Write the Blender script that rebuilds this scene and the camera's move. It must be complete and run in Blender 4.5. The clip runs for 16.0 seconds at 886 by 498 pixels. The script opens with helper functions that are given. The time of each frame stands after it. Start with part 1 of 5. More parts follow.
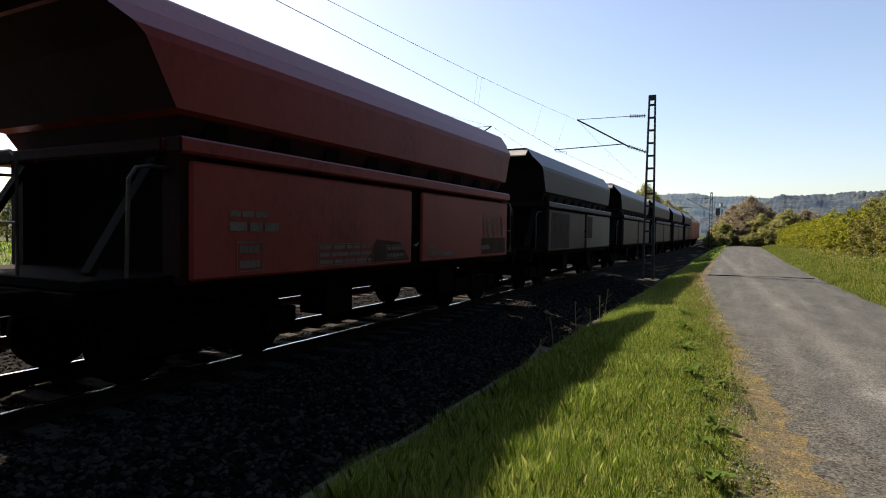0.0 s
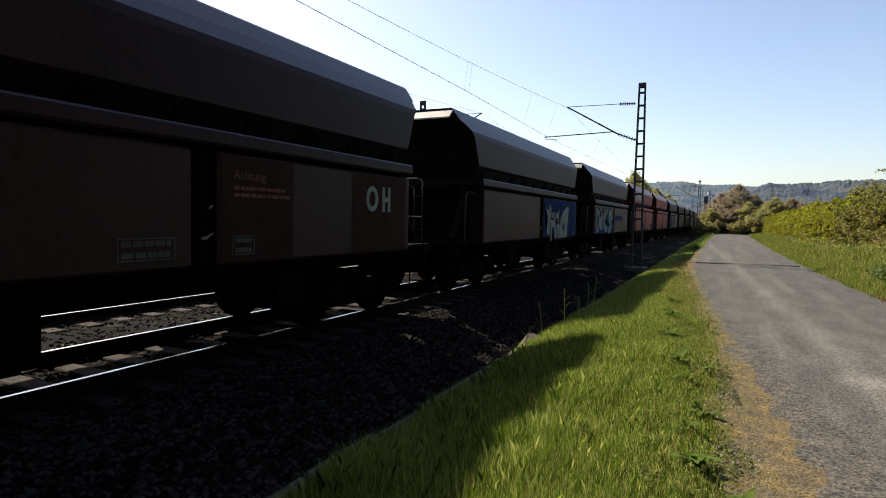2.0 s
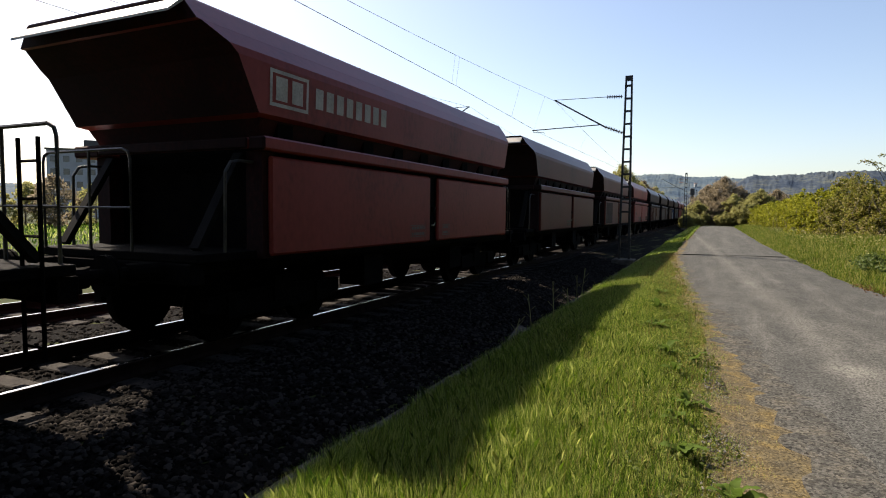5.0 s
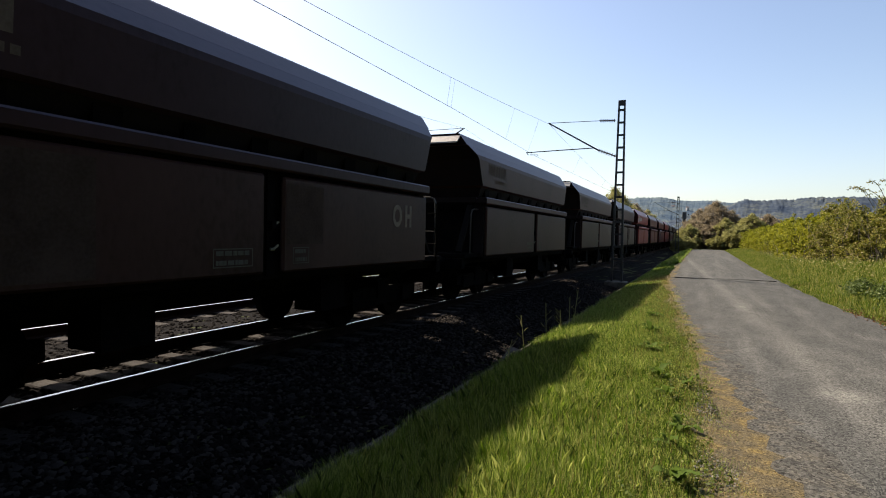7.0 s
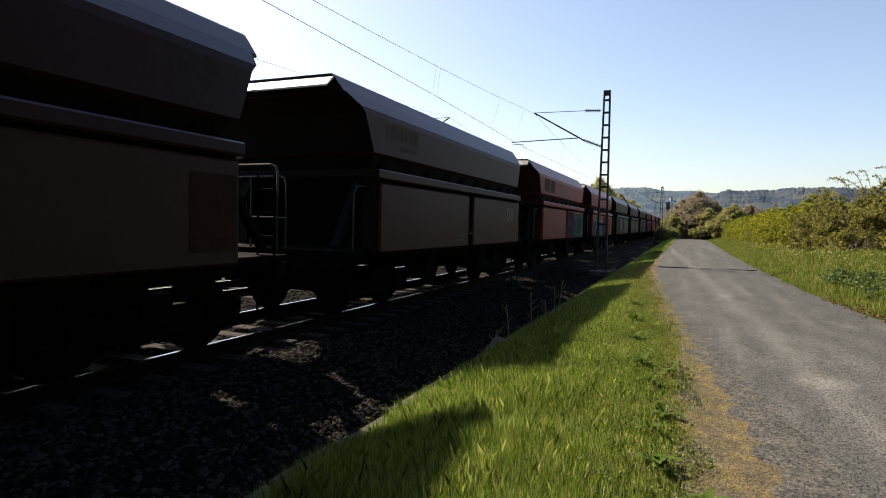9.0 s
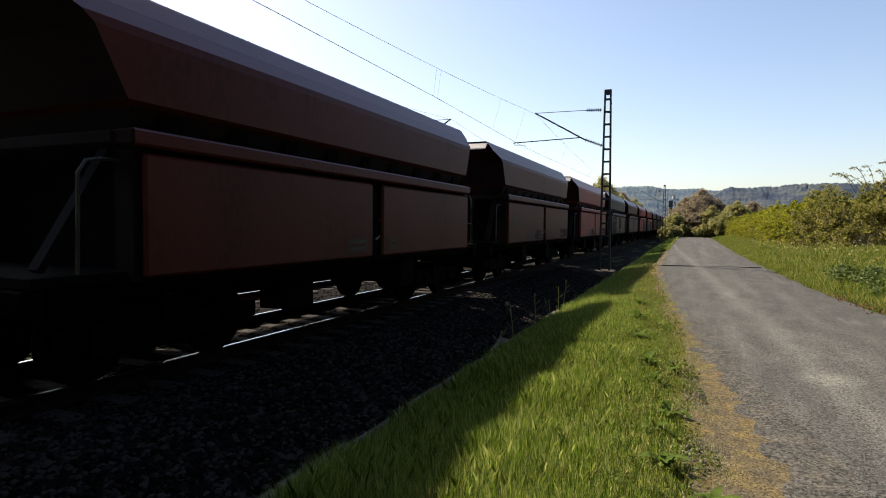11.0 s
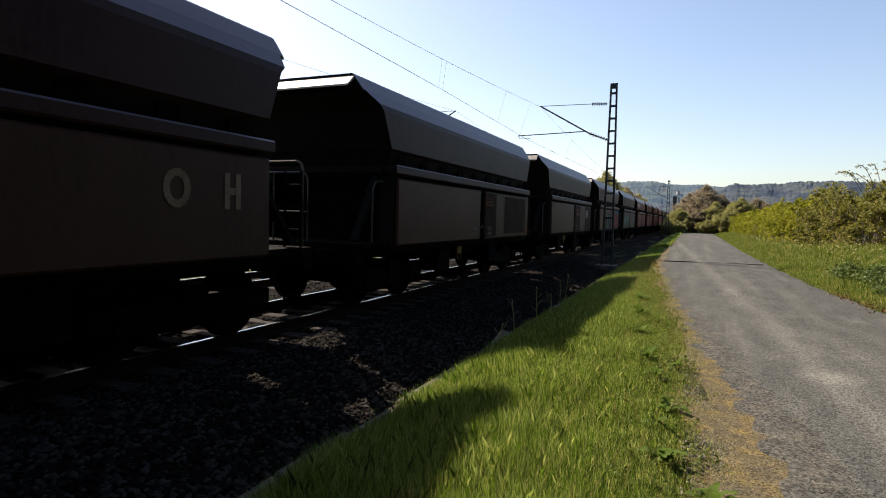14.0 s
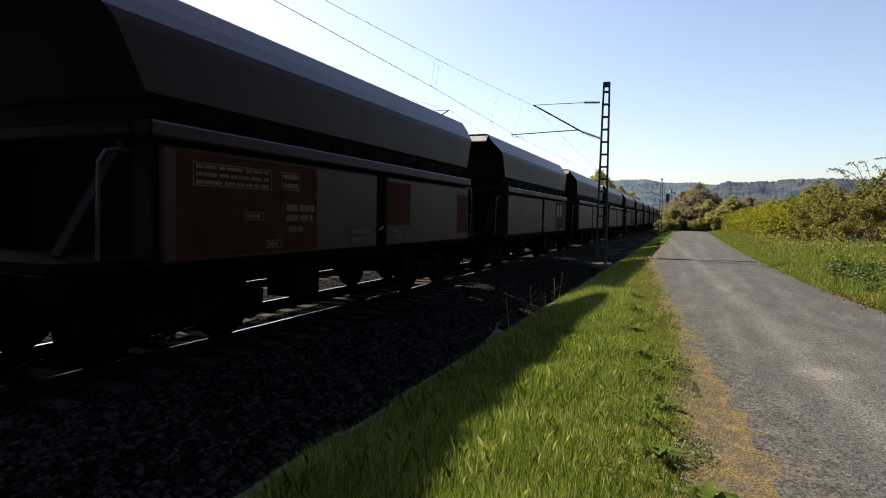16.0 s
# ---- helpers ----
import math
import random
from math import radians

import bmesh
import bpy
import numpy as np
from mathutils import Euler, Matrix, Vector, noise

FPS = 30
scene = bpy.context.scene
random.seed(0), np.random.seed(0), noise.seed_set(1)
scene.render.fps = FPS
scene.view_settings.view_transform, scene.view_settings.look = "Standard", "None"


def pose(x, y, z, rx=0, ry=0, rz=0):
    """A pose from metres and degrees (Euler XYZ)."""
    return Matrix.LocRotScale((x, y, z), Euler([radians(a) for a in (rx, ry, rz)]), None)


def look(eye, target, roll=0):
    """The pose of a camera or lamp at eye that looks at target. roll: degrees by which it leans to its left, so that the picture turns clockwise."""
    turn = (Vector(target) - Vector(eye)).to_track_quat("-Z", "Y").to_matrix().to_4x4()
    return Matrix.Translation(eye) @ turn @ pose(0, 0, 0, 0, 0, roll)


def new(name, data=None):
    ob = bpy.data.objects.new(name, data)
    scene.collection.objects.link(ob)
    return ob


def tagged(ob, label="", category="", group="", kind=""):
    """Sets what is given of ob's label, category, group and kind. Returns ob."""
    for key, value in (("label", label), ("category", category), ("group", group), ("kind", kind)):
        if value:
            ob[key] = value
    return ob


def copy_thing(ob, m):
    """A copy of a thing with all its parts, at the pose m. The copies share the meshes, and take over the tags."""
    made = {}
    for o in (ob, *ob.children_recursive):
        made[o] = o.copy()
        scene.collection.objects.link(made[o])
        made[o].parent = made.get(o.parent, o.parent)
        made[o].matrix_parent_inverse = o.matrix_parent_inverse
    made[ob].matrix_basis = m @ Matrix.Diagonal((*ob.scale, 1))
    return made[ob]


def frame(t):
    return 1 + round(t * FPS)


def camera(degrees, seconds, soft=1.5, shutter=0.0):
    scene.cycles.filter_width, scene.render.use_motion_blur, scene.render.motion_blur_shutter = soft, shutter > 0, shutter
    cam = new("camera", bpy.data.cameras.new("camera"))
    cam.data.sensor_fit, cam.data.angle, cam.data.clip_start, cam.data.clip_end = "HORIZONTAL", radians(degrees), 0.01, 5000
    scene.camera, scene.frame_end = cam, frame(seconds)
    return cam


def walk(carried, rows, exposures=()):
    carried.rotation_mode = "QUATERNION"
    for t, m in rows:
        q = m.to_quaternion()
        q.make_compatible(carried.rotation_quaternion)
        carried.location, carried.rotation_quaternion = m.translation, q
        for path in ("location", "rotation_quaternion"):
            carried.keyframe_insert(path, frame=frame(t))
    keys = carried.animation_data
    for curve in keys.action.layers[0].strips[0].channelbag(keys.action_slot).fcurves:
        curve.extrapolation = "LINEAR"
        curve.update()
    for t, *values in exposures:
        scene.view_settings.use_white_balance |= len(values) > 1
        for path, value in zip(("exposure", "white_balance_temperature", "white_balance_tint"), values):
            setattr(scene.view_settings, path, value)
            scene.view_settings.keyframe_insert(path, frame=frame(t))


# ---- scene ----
LENS = 75.1
cam = camera(LENS, 16.0, soft=1.05)
EYE = 1.6          # metres above the path
# seconds, yaw, pitch, roll of a camera held in the hand on one spot
TURNS = [
    (0, 27.07, -1.82, -0.86), (0.5, 26.32, -1.85, -0.85), (1, 26.27, -2.36, -0.86), (1.5, 25.93, -3.03, -0.65), (2, 26.06, -3.07, -1.03),
    (2.5, 26.12, -2.98, -1.26), (3, 26.22, -2.95, -0.86), (5.5, 24.74, -3.73, -0.67), (6, 24.67, -2.52, -1.05), (6.5, 24.76, -2.15, -1.39),
    (7, 24.30, -1.63, -1.33), (7.5, 24.22, -1.63, -1.32), (8, 24.12, -1.67, -1.05), (8.5, 23.74, -2.03, -0.84), (9, 22.88, -2.62, -1.36),
    (9.5, 23.24, -2.31, -0.99), (10, 23.59, -2.40, -0.42), (12.5, 22.53, -2.55, -0.92), (13, 23.60, -3.74, -1.23), (13.5, 24.03, -3.30, -1.20),
    (14, 23.44, -3.25, -1.41), (14.5, 23.52, -3.00, -1.16), (15, 23.61, -3.13, -0.81), (15.5, 23.02, -3.25, -0.64), (16, 22.83, -3.32, -1.10),
]
walk(cam, [(t, pose(0, 0, EYE, 90 + p, r, y)) for t, y, p, r in TURNS], exposures=[(0.0, 1.09, 7000, 15.5), (16.0, 1.09, 7000, 15.5)])

# ---- daylight: a high afternoon sun beyond the train ----
SUN_TO = Vector((-0.690, 0.276, 0.669)).normalized()
world = bpy.data.worlds.new("sky")
scene.world = world
world.use_nodes = True
wn = world.node_tree.nodes
sky = wn.new("ShaderNodeTexSky")
sky.sky_type = "NISHITA"
sky.sun_disc = False
sky.sun_elevation = math.asin(SUN_TO.z)
sky.sun_rotation = math.atan2(SUN_TO.x, SUN_TO.y)
sky.air_density, sky.dust_density, sky.ozone_density = 1.0, 1.2, 1.9
wn["Background"].inputs["Strength"].default_value = 0.094
world.node_tree.links.new(sky.outputs[0], wn["Background"].inputs[0])
sun = new("sun", bpy.data.lights.new("sun", "SUN"))
sun.data.energy, sun.data.angle, sun.data.color = 5.0, radians(0.5), (1.0, 0.93, 0.80)
sun.matrix_world = look((0, 0, 60), Vector((0, 0, 60)) - SUN_TO)


# ---- materials ----
def material(name, colours, scale=6.0, rough=0.8, metal=0.0, bump=0.3, fine=40.0, spread=(0.35, 0.65), stretch=(1, 1, 1), spec=0.5, own=False):
    """A surface with a coarse and a fine variation between its colours, and relief. own: tinted by the object's own colour."""
    m = bpy.data.materials.new(name)
    m.use_nodes = True
    nt = m.node_tree
    n, k = nt.nodes, nt.links.new
    b = n["Principled BSDF"]
    co = n.new("ShaderNodeTexCoord")
    mp = n.new("ShaderNodeMapping")
    mp.inputs["Scale"].default_value = stretch
    info = n.new("ShaderNodeObjectInfo")
    shift = n.new("ShaderNodeVectorMath")
    shift.operation = "SCALE"
    shift.inputs[0].default_value = (37.0, 19.0, 53.0)
    k(info.outputs["Random"], shift.inputs["Scale"])
    k(shift.outputs[0], mp.inputs["Location"])
    k(co.outputs["Object"], mp.inputs["Vector"])
    big = n.new("ShaderNodeTexNoise")
    big.inputs["Scale"].default_value, big.inputs["Detail"].default_value = scale, 5.0
    k(mp.outputs[0], big.inputs["Vector"])
    small = n.new("ShaderNodeTexNoise")
    small.inputs["Scale"].default_value, small.inputs["Detail"].default_value = fine, 4.0
    k(mp.outputs[0], small.inputs["Vector"])
    ramp = n.new("ShaderNodeValToRGB")
    e = ramp.color_ramp.elements
    e[0].position, e[1].position = spread
    e[0].color, e[1].color = (*colours[0], 1), (*colours[-1], 1)
    for i, c in enumerate(colours[1:-1]):
        x = e.new(spread[0] + (spread[1] - spread[0]) * (i + 1) / (len(colours) - 1))
        x.color = (*c, 1)
    mixed = n.new("ShaderNodeMath")
    mixed.operation = "MULTIPLY_ADD"
    mixed.inputs[1].default_value = 0.4
    k(small.outputs["Fac"], mixed.inputs[0])
    half = n.new("ShaderNodeMath")
    half.operation = "MULTIPLY"
    half.inputs[1].default_value = 0.6
    k(big.outputs["Fac"], half.inputs[0])
    k(half.outputs[0], mixed.inputs[2])
    k(mixed.outputs[0], ramp.inputs["Fac"])
    out = ramp.outputs["Color"]
    if own:
        tint = n.new("ShaderNodeMix")
        tint.data_type, tint.blend_type = "RGBA", "MULTIPLY"
        tint.inputs["Factor"].default_value = 1.0
        k(out, tint.inputs["A"])
        k(info.outputs["Color"], tint.inputs["B"])
        out = tint.outputs["Result"]
    k(out, b.inputs["Base Color"])
    b.inputs["Roughness"].default_value, b.inputs["Metallic"].default_value = rough, metal
    b.inputs["Specular IOR Level"].default_value = spec
    if bump:
        bp = n.new("ShaderNodeBump")
        bp.inputs["Strength"].default_value, bp.inputs["Distance"].default_value = bump, 0.02
        k(small.outputs["Fac"], bp.inputs["Height"])
        k(bp.outputs[0], b.inputs["Normal"])
    return m


def leafy(name, colours, rough=0.55, through_light=0.35, spec=0.35, single=0.45):
    """Leaves and blades: each clump its own green, and light coming through."""
    m = bpy.data.materials.new(name)
    m.use_nodes = True
    n, k = m.node_tree.nodes, m.node_tree.links.new
    b = n["Principled BSDF"]
    geo = n.new("ShaderNodeNewGeometry")
    co = n.new("ShaderNodeTexCoord")
    noise_tex = n.new("ShaderNodeTexNoise")
    noise_tex.inputs["Scale"].default_value = 0.9
    noise_tex.inputs["Detail"].default_value = 3.0
    k(co.outputs["Object"], noise_tex.inputs["Vector"])
    add = n.new("ShaderNodeMath")
    add.operation = "MULTIPLY_ADD"
    add.inputs[1].default_value = single
    k(geo.outputs["Random Per Island"], add.inputs[0])
    sc = n.new("ShaderNodeMath")
    sc.operation = "MULTIPLY"
    sc.inputs[1].default_value = 1 - single
    k(noise_tex.outputs["Fac"], sc.inputs[0])
    k(sc.outputs[0], add.inputs[2])
    ramp = n.new("ShaderNodeValToRGB")
    e = ramp.color_ramp.elements
    e[0].position, e[1].position = 0.2, 0.8
    e[0].color, e[1].color = (*colours[0], 1), (*colours[-1], 1)
    for i, c in enumerate(colours[1:-1]):
        e.new(0.2 + 0.6 * (i + 1) / (len(colours) - 1)).color = (*c, 1)
    k(add.outputs[0], ramp.inputs["Fac"])
    k(ramp.outputs["Color"], b.inputs["Base Color"])
    b.inputs["Roughness"].default_value = rough
    b.inputs["Specular IOR Level"].default_value = spec
    tr = n.new("ShaderNodeBsdfTranslucent")
    k(ramp.outputs["Color"], tr.inputs["Color"])
    mix = n.new("ShaderNodeMixShader")
    mix.inputs["Fac"].default_value = through_light
    k(b.outputs[0], mix.inputs[1])
    k(tr.outputs[0], mix.inputs[2])
    k(mix.outputs[0], n["Material Output"].inputs["Surface"])
    return m


M_PAINT = material("weathered_paint", [(0.45, 0.42, 0.40), (0.85, 0.83, 0.80), (1.0, 1.0, 1.0)], 1.3, 0.47, 0.0, 0.08, 22, (0.3, 0.62), (1, 0.6, 0.35), 0.13, own=True)
# Glossier copy of the paint; the sky's blue sheen is tinted into it.
M_SHEEN = material("blue_sheen_paint", [(0.55, 0.55, 0.58), (0.85, 0.85, 0.88), (1.0, 1.0, 1.0)], 1.3, 0.42, 0.0, 0.06, 22, (0.3, 0.62), (1, 0.4, 0.35), 0.6, own=True)
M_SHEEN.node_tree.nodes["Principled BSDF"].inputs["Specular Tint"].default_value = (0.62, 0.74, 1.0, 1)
# Darker copy of the wagon paint; shade and soot are both in its colour.
M_SHADED = material("shaded_sooty_paint", [(0.03, 0.03, 0.035), (0.07, 0.065, 0.075), (0.17, 0.14, 0.14)], 1.1, 0.85, 0.0, 0.08, 22, (0.3, 0.68), (1, 1, 0.5), 0.2, own=True)
M_RIM = material("pale_rim", [(0.20, 0.18, 0.155), (0.36, 0.33, 0.29), (0.46, 0.43, 0.38)], 2.0, 0.5, 0.0, 0.1, 30)
# Steel sunk to near black: deep shade under the wagons is in the colour.
M_STEEL = material("shaded_grimy_steel", [(0.0012, 0.0011, 0.001), (0.003, 0.0025, 0.0022), (0.008, 0.006, 0.005)], 3.0, 0.9, 0.0, 0.2, 35, spec=0.05)
M_RAILBAR = material("pale_handrail", [(0.03, 0.03, 0.028), (0.08, 0.077, 0.074)], 4.0, 0.4, 0.3, 0.05, 60, spec=0.3)
# Brace colour lowered to near black, to stay dim in the wagon gap.
M_STRUT = material("dark_strut", [(0.002, 0.0018, 0.0016), (0.006, 0.0055, 0.005)], 4.0, 0.8, 0.0, 0.05, 60, spec=0.1)
M_LETTER = material("worn_lettering", [(0.55, 0.54, 0.52), (1.0, 1.0, 1.0)], 3.0, 0.8, 0.0, 0.05, 30, spec=0.08, own=True)
M_RAIL = material("rolled_rail_side", [(0.010, 0.0065, 0.005), (0.026, 0.016, 0.012)], 5.0, 0.9, 0.0, 0.2, 60, spec=0.05)
M_RAILTOP = material("polished_rail_head", [(0.32, 0.32, 0.33), (0.50, 0.50, 0.51)], 2.0, 0.24, 1.0, 0.02, 60)
M_SLEEPER = material("concrete_sleeper", [(0.02, 0.017, 0.015), (0.05, 0.044, 0.039)], 6.0, 0.9, 0.0, 0.3, 50, spec=0.08)
# Stone colours sunk to near black: the train's shade is put into them.
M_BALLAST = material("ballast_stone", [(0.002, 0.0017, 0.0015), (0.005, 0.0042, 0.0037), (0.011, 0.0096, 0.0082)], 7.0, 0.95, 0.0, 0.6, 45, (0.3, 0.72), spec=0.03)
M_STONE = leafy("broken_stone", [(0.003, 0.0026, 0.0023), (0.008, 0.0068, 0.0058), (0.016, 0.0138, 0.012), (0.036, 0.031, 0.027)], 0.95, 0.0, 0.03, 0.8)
M_MAST = material("galvanised_mast", [(0.02, 0.021, 0.02), (0.05, 0.05, 0.047)], 3.0, 0.6, 0.2, 0.1, 40, spec=0.2)
M_WIRE = material("copper_wire", [(0.03, 0.028, 0.025), (0.07, 0.065, 0.06)], 3.0, 0.6, 0.3, 0.0, 40)
M_INSUL = material("brown_insulator", [(0.04, 0.025, 0.02), (0.08, 0.05, 0.04)], 3.0, 0.25, 0.0, 0.0, 40)
M_CONC = material("old_concrete", [(0.045, 0.039, 0.031), (0.13, 0.115, 0.092)], 5.0, 0.9, 0.0, 0.5, 40, spec=0.1)
M_SOIL = material("verge_soil", [(0.018, 0.025, 0.006), (0.035, 0.045, 0.011), (0.06, 0.055, 0.02)], 1.5, 0.95, 0.0, 0.8, 30, spec=0.08)
# Bluish distance haze is mixed into both hill colours.
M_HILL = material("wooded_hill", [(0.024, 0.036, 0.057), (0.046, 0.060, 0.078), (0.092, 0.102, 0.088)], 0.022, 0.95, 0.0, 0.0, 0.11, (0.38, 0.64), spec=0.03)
M_HILLFAR = material("haze_tinted_far_hill", [(0.040, 0.064, 0.098), (0.070, 0.100, 0.125), (0.12, 0.14, 0.135)], 0.016, 0.95, 0.0, 0.0, 0.12, spec=0.03)
M_GRASS = leafy("grass", [(0.020, 0.052, 0.005), (0.080, 0.150, 0.010), (0.165, 0.258, 0.018), (0.48, 0.51, 0.16)], 0.28, 0.42, 0.4, 0.8)
M_BANK = leafy("bank_grass", [(0.045, 0.085, 0.008), (0.10, 0.150, 0.014), (0.18, 0.21, 0.030), (0.36, 0.32, 0.11)], 0.5, 0.4, 0.25, 0.6)
M_BRAMBLE = leafy("bramble_leaves", [(0.048, 0.056, 0.012), (0.13, 0.138, 0.020), (0.24, 0.225, 0.036), (0.34, 0.28, 0.14)], 0.6, 0.45, 0.15, 0.55)
M_DRY = leafy("dry_grass", [(0.12, 0.092, 0.028), (0.23, 0.175, 0.055), (0.36, 0.28, 0.11)], 0.7, 0.35)
M_HEDGE = leafy("hedge_leaves", [(0.078, 0.092, 0.010), (0.23, 0.238, 0.018), (0.43, 0.40, 0.040)], 0.6, 0.4, 0.12)
# Paler, greyer colours: distance haze is mixed into these two.
M_BROWNLEAF = leafy("bare_twigs", [(0.155, 0.128, 0.082), (0.23, 0.19, 0.125), (0.30, 0.245, 0.17)], 0.9, 0.65)
M_TREE = leafy("spring_leaves", [(0.16, 0.160, 0.055), (0.26, 0.250, 0.085), (0.36, 0.335, 0.13)], 0.6, 0.65)
# Kept dark and dull, so the added unseen trees reflect little light.
M_SCREENLEAF = leafy("dark_screen_leaves", [(0.010, 0.016, 0.006), (0.020, 0.028, 0.010), (0.03, 0.04, 0.014)], 0.8, 0.1)
M_DOCK = leafy("dock_leaves", [(0.04, 0.078, 0.010), (0.085, 0.135, 0.022), (0.16, 0.20, 0.05)], 0.75, 0.5, 0.1)
M_HERB = leafy("herb_leaves", [(0.05, 0.075, 0.012), (0.11, 0.145, 0.022), (0.19, 0.21, 0.045)], 0.6, 0.45, 0.2, 0.8)
M_CHIP = leafy("stone_chips", [(0.035, 0.034, 0.032), (0.075, 0.072, 0.066), (0.12, 0.112, 0.095), (0.22, 0.205, 0.17)], 0.9, 0.0, 0.1, 0.9)
M_NETTLE = leafy("nettle_leaves", [(0.055, 0.085, 0.020), (0.105, 0.145, 0.038), (0.17, 0.205, 0.07)], 0.6, 0.4, 0.2)
M_FLOWER = leafy("pale_flowers", [(0.22, 0.22, 0.07), (0.38, 0.35, 0.14)], 0.8, 0.3)
M_LITTER = leafy("dead_leaves", [(0.06, 0.03, 0.015), (0.14, 0.07, 0.035), (0.24, 0.13, 0.07)], 0.8, 0.2, 0.1, 0.9)
M_BARK = material("bark", [(0.06, 0.05, 0.04), (0.14, 0.11, 0.09)], 6.0, 0.9, 0.0, 0.6, 40)
M_WALL = material("rendered_wall", [(0.24, 0.245, 0.26), (0.31, 0.315, 0.33)], 0.3, 0.9, 0.0, 0.1, 8)
M_GLASS = material("dark_window_glass", [(0.03, 0.035, 0.04), (0.06, 0.065, 0.07)], 1.0, 0.1, 0.0, 0.0, 8)
M_LATCH = material("worn_latch_paint", [(0.10, 0.10, 0.06), (0.26, 0.25, 0.16)], 9.0, 0.6, 0.0, 0.1, 40)
M_YELLOW = material("yellow_paint", [(0.16, 0.085, 0.008), (0.30, 0.17, 0.016)], 6.0, 0.6, 0.0, 0.1, 40)
M_HOUSE = material("pale_house_wall", [(0.22, 0.22, 0.22), (0.30, 0.30, 0.30)], 0.3, 0.9, 0.0, 0.1, 8)
M_ROOF = material("tiled_roof", [(0.09, 0.07, 0.07), (0.15, 0.11, 0.10)], 0.5, 0.9, 0.0, 0.1, 8)
M_SIGNAL = material("signal_black", [(0.012, 0.012, 0.013), (0.03, 0.03, 0.03)], 3.0, 0.5, 0.0, 0.05, 30)


def gritty(m, size, dark, light):
    """Single grains of a broken surface, darker and lighter."""
    n, k = m.node_tree.nodes, m.node_tree.links.new
    b = n["Principled BSDF"]
    base = b.inputs["Base Color"].links[0].from_socket
    co = n.new("ShaderNodeTexCoord")
    grit = n.new("ShaderNodeTexVoronoi")
    grit.inputs["Scale"].default_value = size
    k(co.outputs["Object"], grit.inputs["Vector"])
    speck = n.new("ShaderNodeValToRGB")
    speck.color_ramp.elements[0].color, speck.color_ramp.elements[1].color = (dark, dark, dark, 1), (light, light, light * 0.95, 1)
    k(grit.outputs["Color"], speck.inputs["Fac"])
    mul = n.new("ShaderNodeMix")
    mul.data_type, mul.blend_type = "RGBA", "MULTIPLY"
    mul.inputs["Factor"].default_value = 1.0
    k(base, mul.inputs["A"])
    k(speck.outputs["Color"], mul.inputs["B"])
    k(mul.outputs["Result"], b.inputs["Base Color"])
    return m


